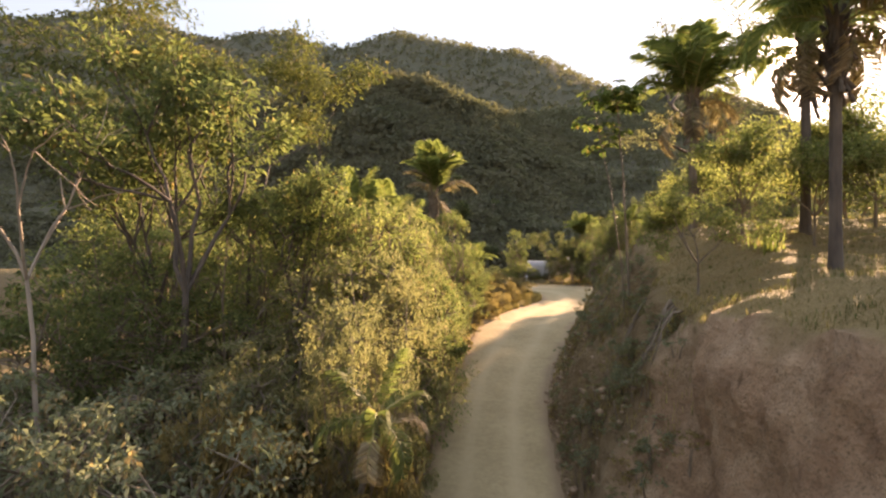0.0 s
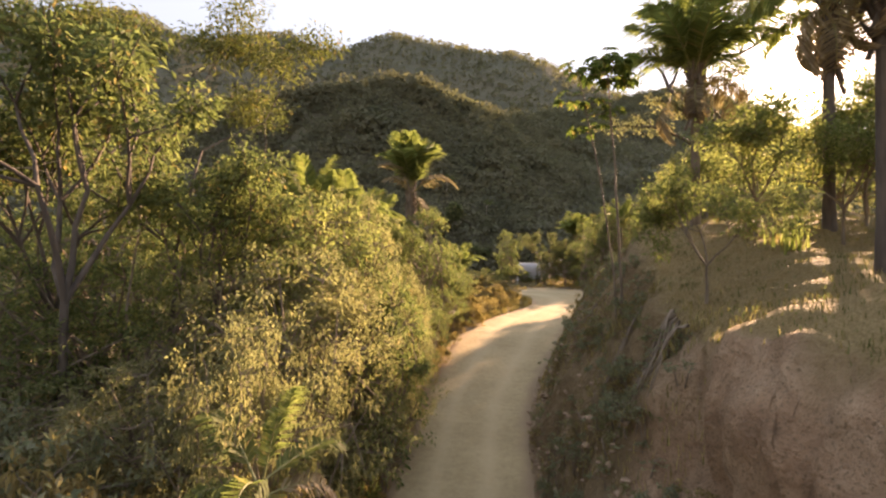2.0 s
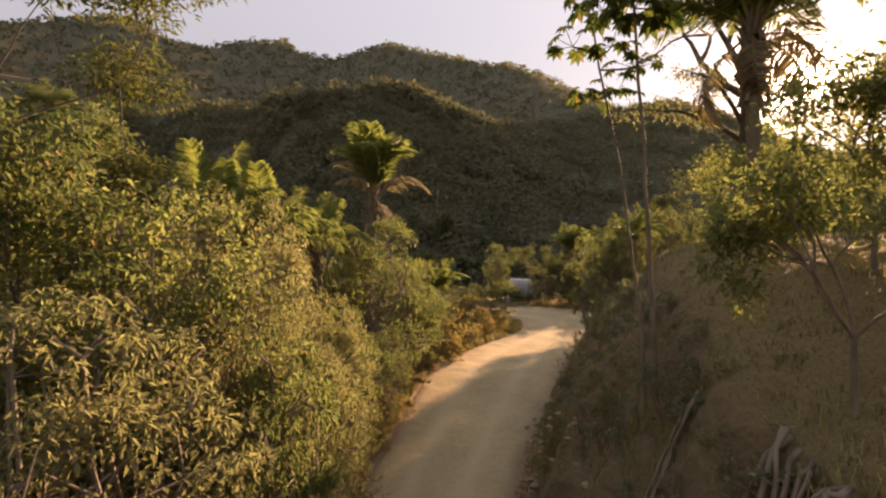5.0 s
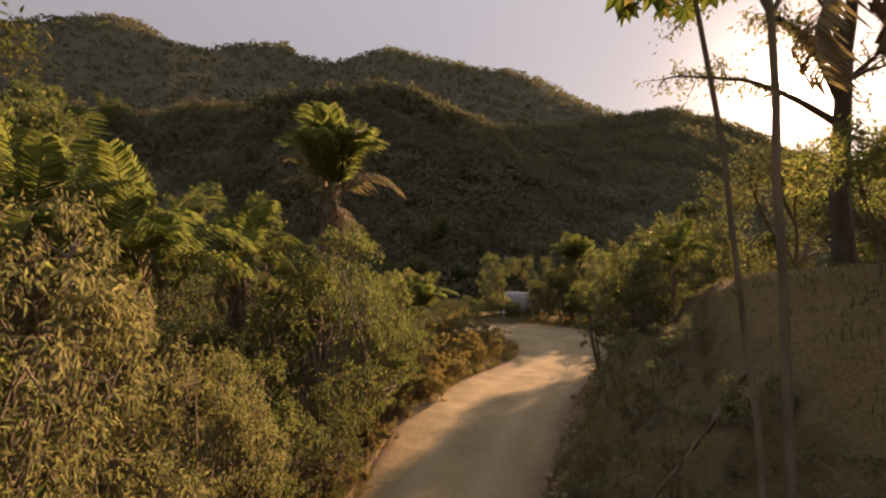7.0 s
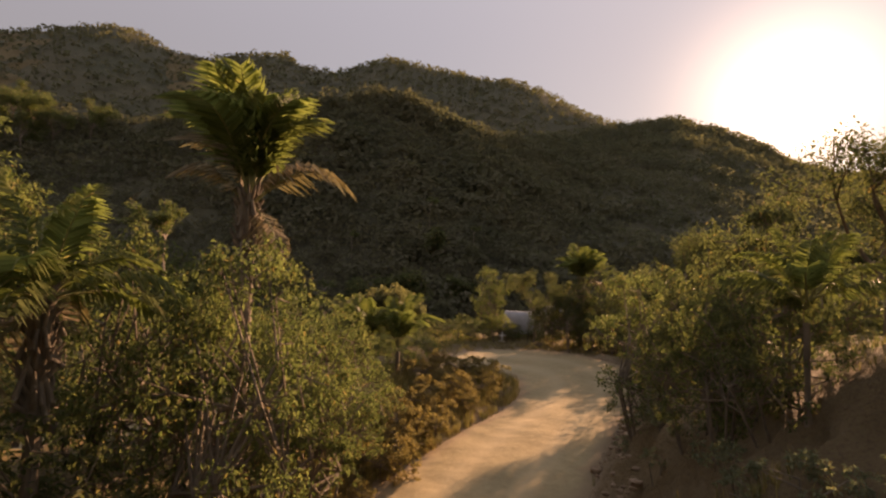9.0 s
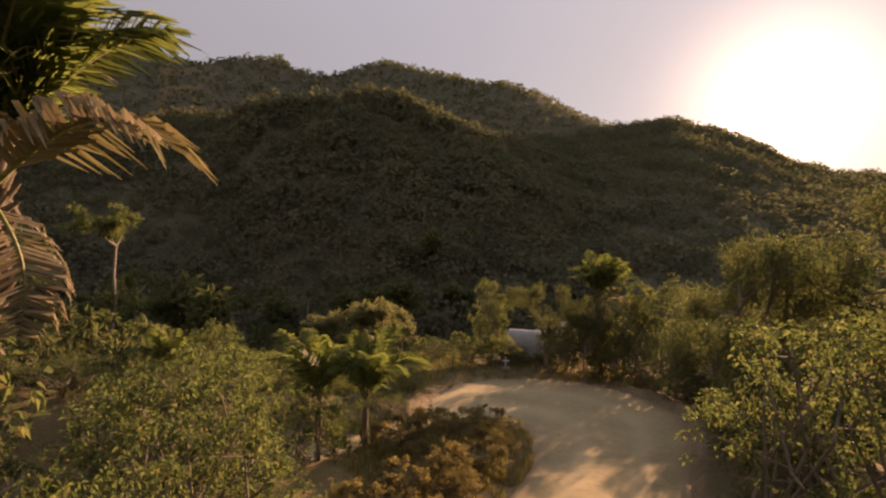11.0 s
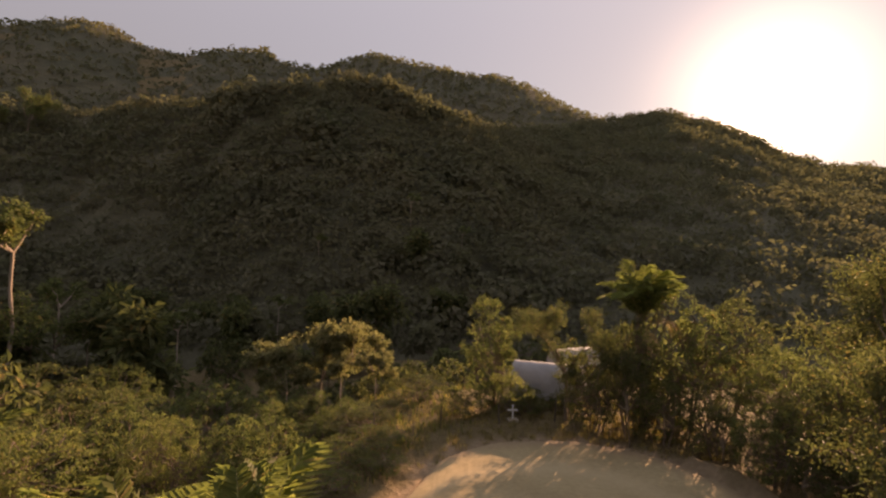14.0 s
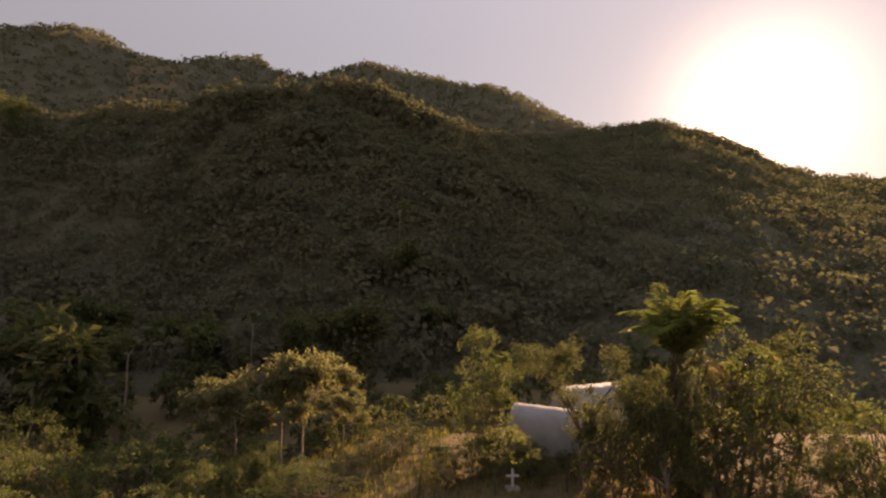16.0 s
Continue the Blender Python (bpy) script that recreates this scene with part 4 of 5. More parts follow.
for row in [
    # left of the road
    ("near", -2.5, 15.2, 8.9, 4.6, 20), ("yellow", -3.2, 18.8, 10.4, 5.2, 130), ("green", -0.9, 17.9, 8.8, 3.4, 60), ("yellow", -6.2, 17.8, 10.2, 5.0, 200),
    ("green", -8.8, 15.5, 8.4, 5.0, 10), ("near", -2.0, 12.7, 7.6, 3.2, 250), ("near", -4.8, 12.9, 6.5, 3.8, 300), ("near", -2.0, 10.6, 7.7, 2.1, 100), ("dry", -1.8, 9.2, 4.4, 2.6, 70), ("dry", -3.2, 9.4, 4.8, 2.8, 170), ("dry", -4.4, 10.6, 5.2, 2.8, 270), ("low_grey", -5.4, 9.4, 5.9, 4.6, 15), ("low_grey", -8.6, 10.4, 6.0, 5.0, 95),
    ("low_grey", -3.6, 7.2, 4.6, 3.4, 175), ("green", -11.8, 14.4, 7.6, 5.4, 80), ("yellow", -12.5, 19.4, 9.8, 5.4, 40), ("dry", -1.9, 10.6, 4.2, 2.4, 40), ("dry", -1.5, 13.6, 3.4, 2.0, 140), ("dry", -2.4, 8.6, 3.4, 2.2, 240),
    ("low_grey", -6.6, 6.6, 4.4, 4.0, 33), ("near", -0.7, 20.8, 7.2, 3.0, 33), ("near", -2.2, 20.4, 11.0, 3.8, 70), ("near", -1.3, 18.6, 8.8, 2.6, 170), ("green", -0.4, 25.2, 7.4, 3.0, 20), ("near", -0.6, 23.2, 8.3, 2.5, 20), ("dark", -3.6, 24.6, 8.0, 4.6, 120), ("green", 0.1, 31.3, 11.0, 4.0, 220), ("green", 1.5, 33.7, 8.7, 3.2, 20),
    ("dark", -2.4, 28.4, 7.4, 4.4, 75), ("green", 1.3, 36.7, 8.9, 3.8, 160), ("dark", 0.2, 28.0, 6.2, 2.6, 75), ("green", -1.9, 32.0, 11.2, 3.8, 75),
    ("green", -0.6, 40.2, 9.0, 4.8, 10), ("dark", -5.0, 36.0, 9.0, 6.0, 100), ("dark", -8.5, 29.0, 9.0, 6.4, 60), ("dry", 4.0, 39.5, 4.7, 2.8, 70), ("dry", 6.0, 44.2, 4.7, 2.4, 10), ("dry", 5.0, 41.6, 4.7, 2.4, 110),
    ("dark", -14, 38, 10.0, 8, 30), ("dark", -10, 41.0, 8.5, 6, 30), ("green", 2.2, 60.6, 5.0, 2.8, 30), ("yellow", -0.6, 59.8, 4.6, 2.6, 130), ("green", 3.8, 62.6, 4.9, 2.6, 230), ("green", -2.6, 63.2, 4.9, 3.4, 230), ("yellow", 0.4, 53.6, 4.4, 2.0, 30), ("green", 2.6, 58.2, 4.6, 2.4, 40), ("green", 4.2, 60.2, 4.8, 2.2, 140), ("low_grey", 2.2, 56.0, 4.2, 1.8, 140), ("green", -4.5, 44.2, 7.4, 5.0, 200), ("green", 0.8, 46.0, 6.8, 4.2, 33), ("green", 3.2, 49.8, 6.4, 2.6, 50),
    # past the bend
    ("green", -3.3, 48.6, 9.2, 3.3, 50), ("yellow", -7.8, 55.4, 7.1, 4.2, 10), ("green", -3.0, 55.6, 4.6, 2.6, 10), ("yellow", -4.8, 59.4, 6.4, 3.0, 50), ("green", -14.5, 54.5, 6.6, 5.0, 50), ("green", -10.5, 53.6, 7.0, 3.6, 150),
    ("green", -13.5, 60.0, 5.4, 5.0, 20), ("yellow", -9.0, 64.5, 4.8, 4.4, 220), ("green", -4.5, 65.0, 4.6, 4.2, 120), ("green", -12.0, 70.0, 4.4, 5.2, 80), ("green", -8.5, 73.0, 4.0, 4.6, 320), ("green", 0.2, 66.0, 4.4, 3.4, 20), ("yellow", 1.5, 70.0, 4.0, 3.6, 20), ("dark", 3.8, 69.0, 4.6, 3.4, 140), ("dark", -4.0, 72.5, 3.6, 4.4, 40), ("green", -18.0, 63.0, 6.0, 5.4, 130), ("dark", -23.0, 66.0, 7.0, 6.4, 230),
    ("yellow", 13.2, 68.3, 4.9, 1.8, 10), ("green", 15.0, 68.2, 5.2, 2.0, 100), ("dark", 15.4, 64.6, 9.6, 3.0, 40), ("dark", 17.4, 63.8, 10.4, 3.2, 140), ("green", -7.5, 61.0, 6.0, 4.2, 170), ("green", -1.5, 62.0, 5.4, 4.0, 170), ("green", -10.5, 58.5, 6.2, 4.6, 10),
    ("dark", 2.8, 65.6, 5.0, 4.0, 80), ("tall_green", 10.7, 69.2, 11.3, 3.3, 10), ("yellow", 11.3, 68.0, 6.8, 3.2, 210), ("green", 12.4, 67.7, 5.7, 2.4, 120), ("dark", 8.4, 67.4, 5.6, 2.8, 310), ("dark", 6.0, 71.5, 5.6, 4.2, 300), ("green", -6.5, 69.0, 5.4, 5.0, 0), ("green", -2.0, 68.5, 4.6, 4.0, 100), ("green", -7.5, 70.5, 5.4, 4.4, 20), ("green", -11.5, 67.0, 5.6, 4.6, 60), ("yellow", -4.0, 69.8, 4.8, 3.4, 90), ("green", -14.5, 72.0, 6.0, 5.0, 190), ("green", -1.5, 71.5, 4.6, 3.0, 90), ("green", 1.6, 67.5, 5.0, 3.0, 40), ("dark", -0.8, 68.2, 5.0, 3.4, 140), ("green", -3.0, 66.8, 5.2, 3.2, 240), ("dark", -12, 64, 6.2, 6.0, 290), ("dark", -17, 69, 6.5, 7, 290),
    # bank on the right of the road
    ("green", 20.6, 64.8, 12.2, 5.2, 20), ("dark", 24.2, 66.8, 11.5, 5.2, 70), ("dark", 16.4, 66.6, 8.4, 3.4, 160), ("dark", 19.2, 66.4, 8.6, 4.4, 160),
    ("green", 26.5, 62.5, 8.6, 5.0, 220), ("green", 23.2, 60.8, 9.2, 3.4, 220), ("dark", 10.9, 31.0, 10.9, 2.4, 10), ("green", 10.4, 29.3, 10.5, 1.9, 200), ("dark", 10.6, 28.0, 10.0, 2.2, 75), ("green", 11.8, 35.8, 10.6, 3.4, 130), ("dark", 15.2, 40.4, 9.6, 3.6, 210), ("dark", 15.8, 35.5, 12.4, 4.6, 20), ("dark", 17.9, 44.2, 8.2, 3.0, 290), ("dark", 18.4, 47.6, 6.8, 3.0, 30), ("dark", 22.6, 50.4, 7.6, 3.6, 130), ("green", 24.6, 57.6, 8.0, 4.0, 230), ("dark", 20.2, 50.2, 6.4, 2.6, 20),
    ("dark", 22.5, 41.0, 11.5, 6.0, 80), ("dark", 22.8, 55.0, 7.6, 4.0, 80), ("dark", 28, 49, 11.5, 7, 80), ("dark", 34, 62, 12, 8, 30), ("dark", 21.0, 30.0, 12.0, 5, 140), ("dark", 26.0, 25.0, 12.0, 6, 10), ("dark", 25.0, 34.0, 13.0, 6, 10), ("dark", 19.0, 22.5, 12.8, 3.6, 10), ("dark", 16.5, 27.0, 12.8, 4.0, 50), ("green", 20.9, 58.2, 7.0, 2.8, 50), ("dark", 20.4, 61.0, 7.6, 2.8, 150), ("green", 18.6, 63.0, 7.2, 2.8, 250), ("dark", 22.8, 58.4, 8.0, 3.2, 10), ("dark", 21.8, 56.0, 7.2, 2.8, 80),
]:
    plant(*row)

# dry scrub on the inner verge of the bend and along the foot of the thicket
for x, y, tall, wide in ((4.0, 42.6, 1.3, 2.6), (5.6, 44.9, 1.2, 2.4), (7.2, 46.8, 1.0, 2.4), (4.6, 46.2, 1.5, 2.8), (6.4, 48.6, 1.1, 2.6), (8.4, 48.9, 1.0, 2.2), (3.0, 40.4, 1.2, 2.2), (5.0, 48.8, 1.4, 2.6), (8.0, 50.8, 0.9, 2.2),
                         (0.9, 29.6, 0.9, 1.7), (0.2, 26.4, 0.9, 1.6), (-0.4, 23.2, 0.8, 1.5), (1.6, 32.8, 0.9, 1.6), (2.3, 35.2, 0.9, 1.6), (-0.8, 20.2, 0.8, 1.4), (-1.2, 17.0, 0.8, 1.5), (0.6, 28.0, 0.7, 1.3), (-1.5, 14.6, 0.8, 1.5)):
    plant("dry", x, y, float(terrain(np.array([x]), np.array([y]))[0]) + tall, wide, 37 * x + 91 * y)

# undergrowth of the valley
_rs = np.random.RandomState(19)
for i in range(150):
    a = radians(_rs.uniform(-50, 48))
    r = _rs.uniform(36, 98)
    x, y = HX + r * math.sin(a), HY + r * math.cos(a)
    if (y < 73 and -10 < x < 28) or (x > 14 and y < 84) or (y < 88 and -13 < x < 14):
        continue
    s = _rs.uniform(0.8, 1.5)
    again(SHRUBS["fill"][0], x, y, s, _rs.uniform(0, 360), 0, s * _rs.uniform(0.8, 1.4))

for x, y, s in ((-10, 80, 0.8), (-6, 82, 0.7), (-2, 83, 0.75), (2, 81, 0.7), (6, 82, 0.8), (9, 78, 0.7), (-12, 86, 0.9), (-7, 88, 0.8), (-1, 88, 0.9), (5, 88, 0.9), (11, 85, 0.9), (-4, 79.5, 0.6), (0.5, 79, 0.55), (4.5, 77.5, 0.55)):
    again(SHRUBS["fill"][0], x, y, s, 53 * x + 31 * y)

# ---- palms ----
P1 = make_palm("palm", 41, 7.9, 0.22, 3.8, 16, 4, "tall feather palm with hanging brown fronds, above the thicket", M_BARK, upright=0.22, hang=(-66, -46, -28, 52, 60), dead_at=(48, 75, -150, 200))
place(P1, -0.65, 34.0, turn=140, dz=0.3)
P2 = make_palm("palm", 42, 6.4, 0.145, 3.0, 18, 7, "tall dark-trunked palm with a shaggy skirt on the grassy bank", M_BARK_DARK)
place(P2, 10.07, 12.4)
P3 = make_palm("palm", 43, 6.9, 0.17, 2.8, 16, 6, "tall slim palm on the grassy bank", M_BARK_DARK)
place(P3, 13.5, 18.0)
P4 = make_palm("palm", 44, 5.6, 0.17, 3.4, 18, 4, "broad feather palm with arching fronds on the bank", M_BARK, upright=0.62)
place(P4, 10.8, 20.9)
P9 = make_palm("palm", 49, 5.9, 0.2, 3.5, 22, 3, "broad feather palm rising among the trees past the bend", M_BARK, upright=0.32)
place(P9, 18.6, 65.0)
P5 = make_palm("palm", 45, 9.0, 0.17, 2.9, 15, 2, "low feather palm rising from the thicket", M_BARK)
for k, (x, y, crown, size, turn) in enumerate(((-5.8, 27.3, 9.6, 0.9, 0), (-2.4, 29.0, 9.5, 0.85, 70), (-2.8, 24.4, 9.3, 0.9, 140), (-4.2, 23.4, 9.9, 0.9, 250))):
    dz = min(0.0, crown - float(terrain(np.array([x]), np.array([y]))[0]) - 9.0 * size)
    place(P5, x, y, size, turn, dz) if k == 0 else again(P5, x, y, size, turn, dz)

P6 = make_palm("young_palm", 46, 2.7, 0.12, 3.2, 9, 1, "young feather palm with upright fronds in the scrub", M_BARK, upright=0.4, skirt=False)
place(P6, 2.9, 46.9)
again(P6, 1.2, 46.4, 0.95, 150, 0.2)
again(P6, -9.5, 55.5, 0.9, 220, -1.0)
P8 = make_palm("young_palm", 48, 4.9, 0.07, 1.6, 6, 3, "slim young palm leaning over the edge of the road", M_BARK, lean=(0.8, -0.5), upright=1.3, skirt=False)
place(P8, -2.1, 10.0)
P10 = make_palm("young_palm", 50, 1.7, 0.045, 1.25, 11, 0, "low feather palm on the brow of the bank", M_BARK, upright=0.8, skirt=False)
place(P10, 10.4, 27.2)

# ---- trees ----
T_Y = make_tree("yellow_green_tree", 61, 4.4, 0.06, 1.4, 3, 14, 0.36, 0.155, M_LEAF_YELLOW, "small sunlit yellow-green tree on the edge of the bank", kids=(2, 3), group="small bank trees")
place(T_Y, 7.5, 14.2, 0.74)
again(T_Y, 11.6, 22.2, 0.7, 250)
again(T_Y, 10.9, 17.6, 1.0, 100)
again(T_Y, 12.6, 16.4, 0.9, 160)
again(T_Y, 14.5, 15.5, 1.0, 200)
again(T_Y, 15.2, 18.6, 1.05, 290)
again(T_Y, 17.0, 19.0, 1.25, 30)
C1 = make_cecropia("cecropia", 71, 7.9, "slender tree with big lobed leaves leaning out from the bank", lean=(-1.4, -0.5), leaf=0.23, branches=5, low=0.72, per=8)
place(C1, 6.9, 18.4)
P7 = make_cecropia("cecropia", 72, 8.0, "tall slender leaning tree with a tuft of lobed leaves", lean=(-0.6, -0.3), leaf=0.32, branches=4, low=0.9, girth=0.05)
place(P7, 7.0, 18.2)
BIG = make_tree("spreading_tree", 81, 10.5, 0.24, 5.2, 4, 6, 0.45, 0.16, M_LEAF_DARK, "large spreading tree on the grassy bank", bark=M_BARK_DARK, kids=(2, 2), group="bank trees")
place(BIG, 13.2, 24.8)


def add_bough(tree, seed, start, tip, leaf):
    """A long bough that reaches out over the road, with leaves along its twigs."""
    rs = np.random.RandomState(seed)
    a, b = np.array(start, float), np.array(tip, float)
    k = np.linspace(0, 1, 12)[:, None]
    line = a + (b - a) * k + np.array([0, 0, 0.5]) * np.sin(k * np.pi) + rs.normal(0, 0.03, (12, 3)) * k
    bough = part("bough", mesh_of("bough", *rope_arrays(line, np.linspace(0.09, 0.02, 12), 7), M_BARK_DARK, True), tree)
    segs, tips = [], []
    for i in range(4, 12):
        for j in range(4):
            d = rs.normal(0, 1, 3) * np.array([0.8, 0.8, 0.45])
            e = line[i] + d / np.linalg.norm(d) * rs.uniform(0.3, 0.75)
            segs.append((*line[i], *e, 0.012, 0.005))
            tips += [e, (e + line[i]) / 2]
    part("twigs", mesh_of("twigs", *tube_arrays(segs, 4), M_BARK_DARK, True), bough)
    v, f = scatter_leaves(rs, np.array(tips), 9, 0.2, leaf, leaf * 0.45, 0.5, 0.7)
    part("leaves", mesh_of("bough_leaves", v, f, M_LEAF_OLIVE), bough, "thin spray of olive-green leaves")


add_bough(BIG, 83, (0, 0, 3.4), (-4.2, 0.2, 4.5), 0.12)
add_bough(BIG, 84, (0, 0, 3.8), (-2.6, -1.2, 5.4), 0.13)
L1 = make_tree("leafy_tree", 91, 11.0, 0.12, 5.0, 3, 24, 0.55, 0.2, M_LEAF, "tall open tree with drooping olive-green leaves", kids=(2, 3), flat=0.7, spread=0.42, bark=M_BARK_DARK)
place(L1, -7.5, 14.0, 1.12)
again(L1, -9.8, 16.8, 0.95, 120)
again(L1, -5.4, 17.4, 0.8, 220)
F1 = make_tree("feathery_tree", 95, 8.0, 0.045, 3.4, 4, 100, 0.55, 0.11, M_FEATHER, "feathery dark green tree leaning over the thicket", bark=M_BARK_DARK, kids=(2, 2), flat=0.35, aspect=0.3)
place(F1, -7.6, 18.6, 1.95)
D1 = make_tree("bare_tree", 97, 11.5, 0.065, 6.5, 3, 0, 0, 0, None, "pale leafless tree among the undergrowth", bark=M_BARK_PALE, kids=(2, 2), spread=0.5)
place(D1, -9.6, 11.6)
W1 = make_tree("pale_trunked_tree", 99, 21, 0.19, 15.5, 2, 34, 0.8, 0.34, M_LEAF, "tall pale-trunked tree with a flat crown below the wooded hill", bark=M_BARK_PALE, kids=(2, 3), spread=0.75, flat=0.4)
place(W1, -28.6, 80)
again(W1, -25.5, 86, 0.5, 120)
again(W1, -33, 92, 0.75, 220)
again(W1, -22, 95, 0.5, 300)
_rs = np.random.RandomState(77)
for i in range(12):
    a = radians(-40 + 4.0 * i + _rs.uniform(-1.5, 1.5))
    r = _rs.uniform(96, 128)
    again(W1, HX + r * math.sin(a), HY + r * math.cos(a), _rs.uniform(0.4, 0.62), _rs.uniform(0, 360))
U1 = make_tree("umbrella_tree", 101, 8.5, 0.1, 4.0, 3, 24, 0.7, 0.36, M_LEAF_OLIVE, "flat-topped open tree on bare pale stems", bark=M_BARK_PALE, kids=(2, 3), flat=0.45, spread=0.7)
for k, (x, y, top, turn) in enumerate(((-0.2, 76.0, 9.8, 0), (-3.8, 75.0, 8.6, 120), (2.8, 74.0, 7.6, 210), (-2.2, 78.5, 9.2, 300))):
    s = (top - float(terrain(np.array([x]), np.array([y]))[0])) / 9.0
    place(U1, x, y, s, turn) if k == 0 else again(U1, x, y, s, turn)
R1 = make_tree("bank_tree", 111, 9.0, 0.16, 3.6, 3, 40, 0.6, 0.145, M_LEAF_DARK, "dark round-crowned tree at the edge of the bend", bark=M_BARK, kids=(2, 3), group="bank trees")
place(R1, 18.2, 48.8, 0.82)
again(R1, 15.7, 42.6, 0.66, 90)
again(R1, 22.3, 38.5, 1.15, 140)
again(R1, 14.6, 66.4, 0.78, 90)
again(R1, 22.0, 53.0, 1.15, 200)
again(R1, 26.0, 55.5, 1.1, 20)
again(R1, 27.5, 46.5, 1.35, 250)
B1 = make_tree("tall_forest_tree", 115, 18.0, 0.3, 8.0, 3, 15, 1.1, 0.5, M_LEAF, "tall olive-green forest tree beyond the thicket", kids=(2, 3), group="forest trees")
place(B1, -31, 55)
again(B1, -38, 62, 1.0, 100)
again(B1, -27, 45, 0.85, 200)
again(B1, -40, 78, 1.0, 20)
again(B1, -52, 95, 1.1, 300)
again(B1, -30, 84, 0.7, 70)
for i, (x, y, size) in enumerate(((-146, 203, 1.2), (-138, 200, 1.0), (-152, 196, 1.3), (-130, 208, 1.1), (-158, 210, 1.2), (-141, 190, 1.0), (-150, 186, 1.2), (-72, 112, 0.9), (-66, 104, 0.8))):
    again(B1, x, y, size, 47 * i)

# ---- cross and pale shelters past the bend ----
def box_arrays(x0, y0, z0, x1, y1, z1):
    v = np.array([(x, y, z) for x in (x0, x1) for y in (y0, y1) for z in (z0, z1)], float)
    f = np.array([(0, 1, 3, 2), (4, 6, 7, 5), (0, 4, 5, 1), (2, 3, 7, 6), (0, 2, 6, 4), (1, 5, 7, 3)])
    return v, f


cross = thing("wayside_cross", "small white wayside cross on a stone base", "cross")
part("upright", mesh_of("upright", *box_arrays(-0.045, -0.04, 0.1, 0.045, 0.04, 0.95), M_WHITE), cross)
part("arm", mesh_of("arm", *box_arrays(-0.3, -0.043, 0.6, 0.3, 0.043, 0.69), M_WHITE), cross)
part("base", mesh_of("base", *box_arrays(-0.3, -0.25, -0.1, 0.3, 0.25, 0.14), M_STONE), cross, "grey stone base")
place(cross, 11.5, 66.6)


def make_shelter(name, length, width, height, label):
    """Barrel-shaped tarpaulin stretched over hoops."""
    root = thing(name, label, "shelter", "tarpaulin shelters")
    a = np.linspace(0, math.pi, 17)
    s = np.linspace(-length / 2, length / 2, 13)
    S, A = np.meshgrid(s, a, indexing="ij")
    sag = 1 - 0.012 * np.abs(np.sin(S / length * math.pi * 4))
    X, Y, Z = S, -np.cos(A) * width / 2, np.sin(A) ** 0.8 * height * sag
    part("cover", mesh_of("cover", np.stack([X, Y, Z], -1), grid_faces(13, 17), M_TARP, True), root)
    for k in (-1, 1):
        xx = np.full(17, k * (length / 2 - 0.05))
        rim = np.stack([xx, -np.cos(a) * width / 2 * 0.99, np.sin(a) ** 0.8 * height * 0.97], 1)
        base = np.stack([xx, -np.cos(a) * width / 2 * 0.99, np.zeros(17)], 1)
        v = np.stack([base, rim], 1).reshape(-1, 3)
        part("end_flap", mesh_of("end_flap", v, grid_faces(17, 2), M_TARP, True), root)
    return root


SHEL = make_shelter("tarpaulin_shelter", 4.4, 2.6, 2.05, "pale grey tarpaulin shelter behind the trees")
place(SHEL, 14.7, 70.6, 1.06, -30, -0.12)
again(SHEL, 18.4, 75.0, 1.1, 20, 0, 1.45)

# ---- grass ----
tufts("dry_verge_grass", 201, (2.5, 10.5), (37, 52.5), 1500, 16, 0.09, 0.5, 0.022, M_GRASS_DRY, "dry golden grass on the inner verge of the bend")
tufts("bank_grass", 202, (5.5, 22), (6, 32), 4200, 8, 0.16, 0.15, 0.02, M_GRASS_BANK, "short dry olive-brown grass on top of the bank", lambda x, y: edge_distance(x, y, ROAD_R)[0] > np.interp(y, BANK_Y, BROW_D) + 0.25)
tufts("verge_scrub", 204, (-4, 4), (5, 40), 2400, 12, 0.12, 0.42, 0.03, M_LEAF_DRY, "dry brown scrub along the foot of the thicket", lambda x, y: (edge_distance(x, y, ROAD_L)[0] > 0.15) & (edge_distance(x, y, ROAD_L)[0] < 2.6) & (x < 6))
tufts("far_verge_grass", 205, (2, 22), (61, 70), 900, 14, 0.12, 0.3, 0.025, M_GRASS_DRY, "dry grass past the outer edge of the bend")
tufts("cane_tuft", 206, (10.1, 11.0), (15.4, 16.3), 9, 6, 0.12, 1.15, 0.045, M_CANE, "tall pale green cane on the bank", category="plant")

# ---- small plants, roots and clods on the cut bank ----
WEED = make_shrub("weed", 120, 0.9, 0.6, 8, 5, 11, 0.06, M_LEAF_GREY, "dull green weed on the face of the road bank", stems=2, group="bank weeds", category="weed")
WEED2 = make_shrub("weed", 121, 0.8, 0.5, 8, 5, 11, 0.055, M_LEAF_DRY, "dry brown weed on the face of the road bank", stems=2, group="bank weeds", category="weed")
WEED3 = make_shrub("weed", 122, 1.0, 0.7, 9, 5, 11, 0.055, M_LEAF_OLIVE, "olive-green bush on the overgrown road bank", stems=2, group="bank weeds", category="weed")
place(WEED3, 5.3, 14.2)
place(WEED, 5.0, 16.0)
place(WEED2, 4.9, 12.2)
_rs = np.random.RandomState(33)
for i in range(150):
    y = _rs.uniform(11, 46) if i % 3 else _rs.uniform(13, 26)
    k = int(np.argmin(np.abs(ROAD_R[:150, 1] - y)))
    d = _rs.uniform(0.1, 0.95) * float(np.interp(y, BANK_Y, BROW_D))
    s = _rs.uniform(0.5, 1.3)
    again((WEED, WEED2)[i % 7 == 0], ROAD_R[k, 0] + d, y, s, _rs.uniform(0, 360), -0.05)
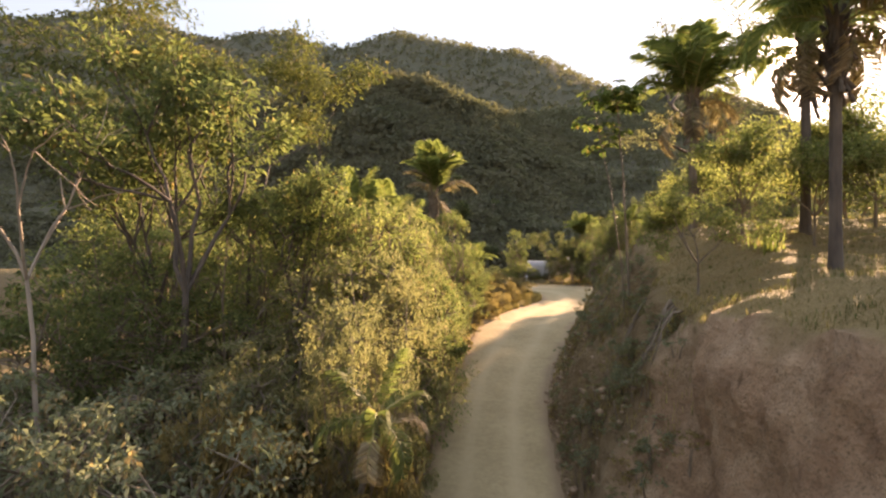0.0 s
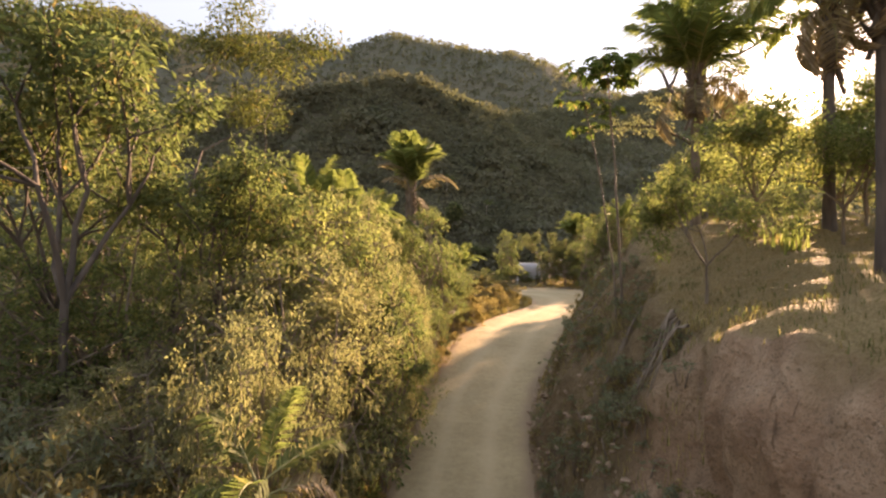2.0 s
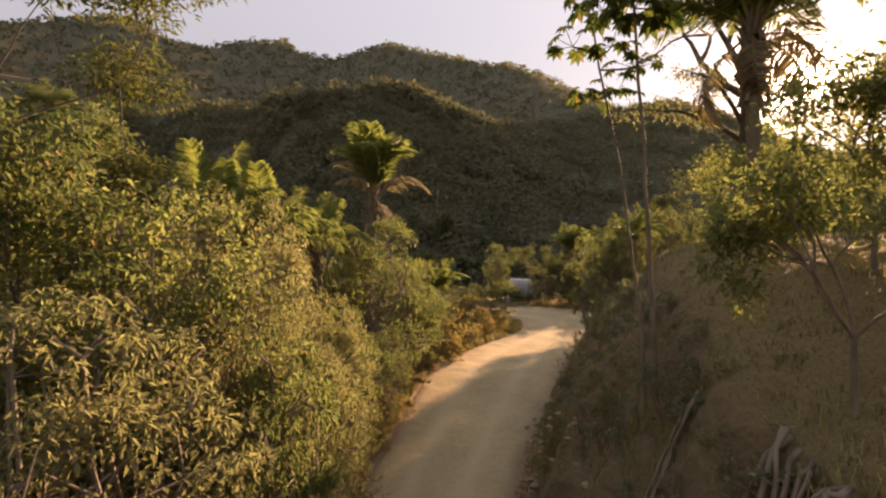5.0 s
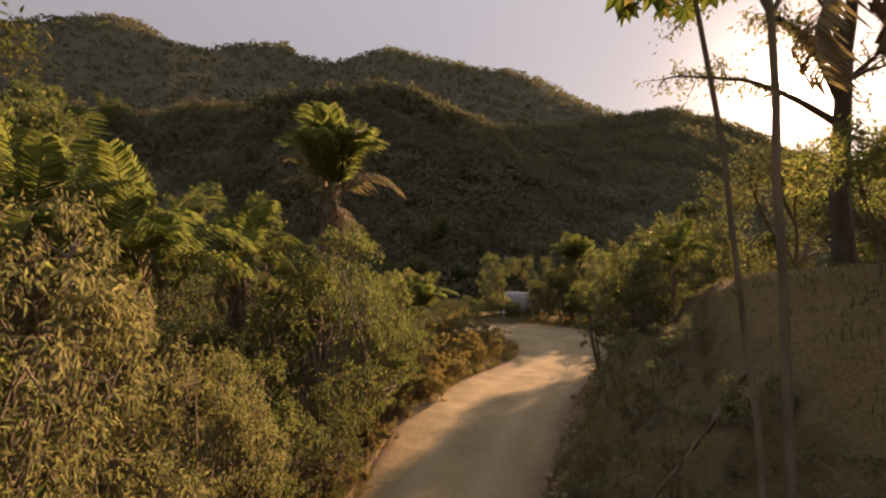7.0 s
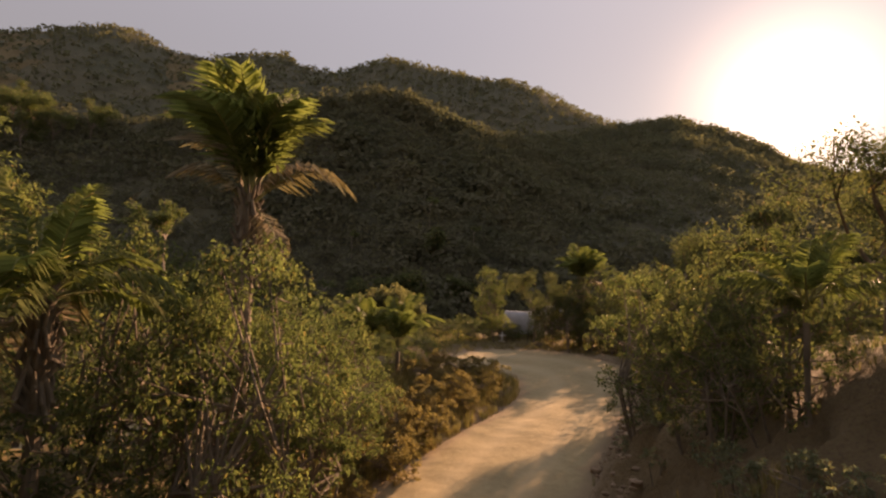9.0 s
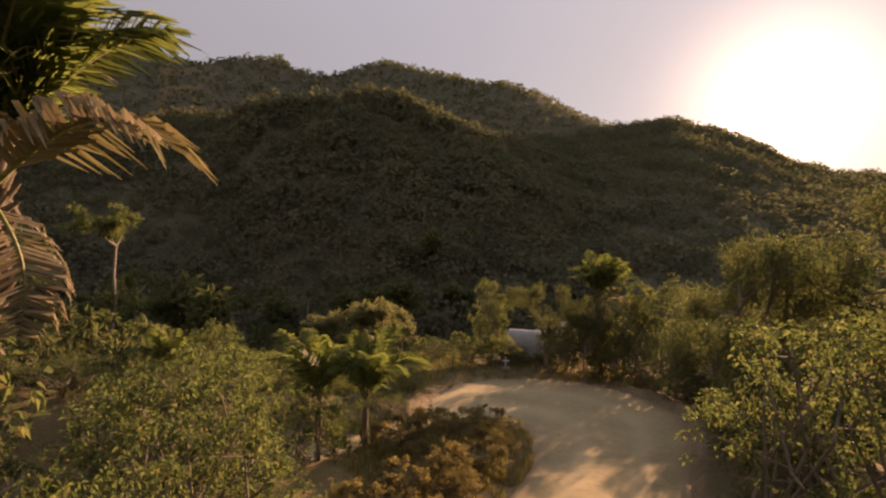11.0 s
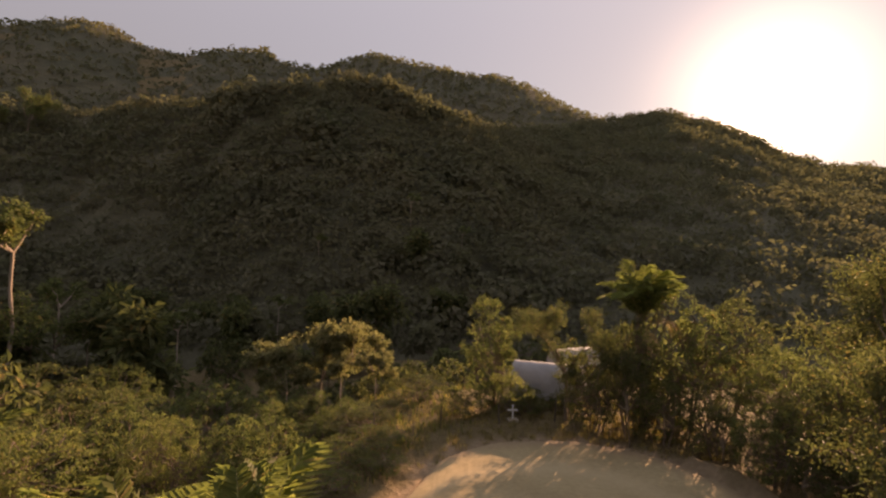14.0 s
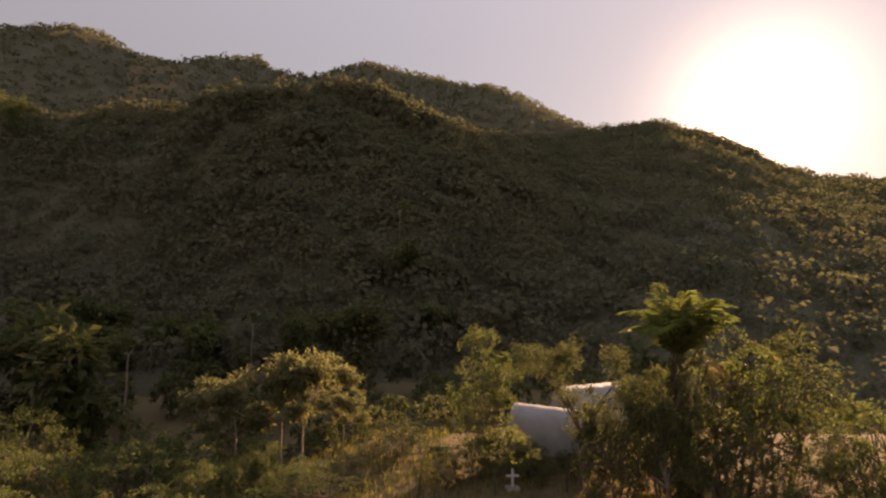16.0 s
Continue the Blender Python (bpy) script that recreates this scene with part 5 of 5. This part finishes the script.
# the overgrown part of the bank, past the bare cut
for i in range(64):
    y = 12.0 + 9 * _rs.rand() ** 1.3
    k = int(np.argmin(np.abs(ROAD_R[:150, 1] - y)))
    d = _rs.uniform(0.05, 1.0) * float(np.interp(y, BANK_Y, BROW_D))
    s = _rs.uniform(0.7, 1.35)
    again((WEED, WEED2, WEED3)[(0, 2, 1, 2, 0)[i % 5]], ROAD_R[k, 0] + d, y, s, _rs.uniform(0, 360), -0.08, s * _rs.uniform(0.5, 0.95))
for i in range(60):
    y = _rs.uniform(6, 38)
    k = int(np.argmin(np.abs(ROAD_L[:110, 1] - y)))
    again((WEED2, WEED)[i % 3 == 0], ROAD_L[k, 0] - _rs.uniform(0.3, 1.6), y, _rs.uniform(0.6, 1.5), _rs.uniform(0, 360), -0.05)


def make_root(seed, x, y, length, label):
    """Root that hangs down the face of the bank and forks."""
    rs = np.random.RandomState(seed)
    root = thing("exposed_root", label, "root", "roots in the bank")
    for b in range(3):
        line = []
        px, py = x + rs.normal(0, 0.08), y + rs.normal(0, 0.12)
        r = rs.uniform(0.025, 0.05)
        for i in range(9):
            qx, qy = px - length / 9 * rs.uniform(0.5, 1.3), py + rs.normal(-0.03, 0.07)
            z0 = float(terrain(np.array([px]), np.array([py]))[0]) + 0.16
            line.append((px, py, z0))
            px, py = qx, qy
        v, f = rope_arrays(line, np.linspace(r, r * 0.3, len(line)), 6)
        part("strand", mesh_of("root_strand", v, f, M_BARK, True), root)
    return root


for i, (x, y, L) in enumerate(((6.5, 13.2, 1.1), (6.6, 13.6, 1.4), (6.7, 14.1, 1.6), (6.9, 16.4, 1.6), (8.4, 21.0, 2.0))):
    make_root(140 + i, x, y, L, "grey root hanging out of the cut bank")


def build_clods():
    rs = np.random.RandomState(50)
    bm = bmesh.new()
    bmesh.ops.create_icosphere(bm, subdivisions=1, radius=1.0)
    v0 = np.array([v.co[:] for v in bm.verts])
    f0 = np.array([[v.index for v in f.verts] for f in bm.faces])
    bm.free()
    n = 420
    y = rs.uniform(4, 44, n)
    k = np.argmin(np.abs(ROAD_R[:150, 1][None] - y[:, None]), 1)
    x = ROAD_R[k, 0] + np.where(np.arange(n) % 4 > 0, rs.uniform(-0.15, 1.6, n), rs.uniform(0, 1.4, n))
    z = terrain(x, y) + 0.02
    s = rs.uniform(0.03, 0.13, n) * np.where(np.arange(n) % 11 == 0, 1.8, 1)
    out = [(v0 * (1 + rs.normal(0, 0.16, (len(v0), 1))) * s[i] * np.array([1.2, 1, 0.75]) + np.array([x[i], y[i], z[i]]), f0) for i in range(n)]
    v, f = joined(out)
    me = mesh_of("earth_clods", v, f, M_CLOD, False)
    tagged(new("earth_clods", me), "loose clods of brown earth at the foot of the bank", "earth", kind="stuff")


M_CLOD = plain_material("clod_earth", (0.17, 0.11, 0.07), (0.32, 0.22, 0.145), 5.0, 0.95)
build_clods()


# ---- fence posts past the bend ----
def make_post(x, y, h, tilt):
    v, f = tube_arrays([(0, 0, -0.3, 0, 0, h * 0.5, 0.05, 0.046), (0, 0, h * 0.5, 0.02, 0, h, 0.046, 0.04), (0.02, 0, h, 0.02, 0, h + 0.01, 0.04, 0.005)], 7)
    ob = tagged(new("fence_post", mesh_of("fence_post", v, f, M_BARK_DARK, True)), "dark weathered wooden fence post in dry grass", "post", "fence posts")
    z = float(terrain(np.array([x]), np.array([y]))[0])
    ob.matrix_basis = pose(x, y, z, tilt, tilt * 0.5, 0)


for x, y, h, tilt in ((13.9, 66.2, 1.3, 3), (3.6, 64.6, 1.2, -6), (7.2, 65.6, 1.2, 4), (10.6, 66.0, 1.1, -3)):
    make_post(x, y, h, tilt)

tufts("valley_grass", 207, (-18, 9), (58, 86), 1500, 8, 0.25, 0.6, 0.05, M_GRASS, "tall dull green grass on the slope below the bend", lambda x, y: edge_distance(x, y, ROAD_R)[0] > 1.5)

tufts("bank_face_grass", 208, (4, 9.5), (11.5, 30), 1100, 9, 0.12, 0.24, 0.022, M_GRASS_DRY, "brown dry grass hanging on the road bank", lambda x, y: (edge_distance(x, y, ROAD_R)[0] > 0.3) & (edge_distance(x, y, ROAD_R)[0] < 3.4))
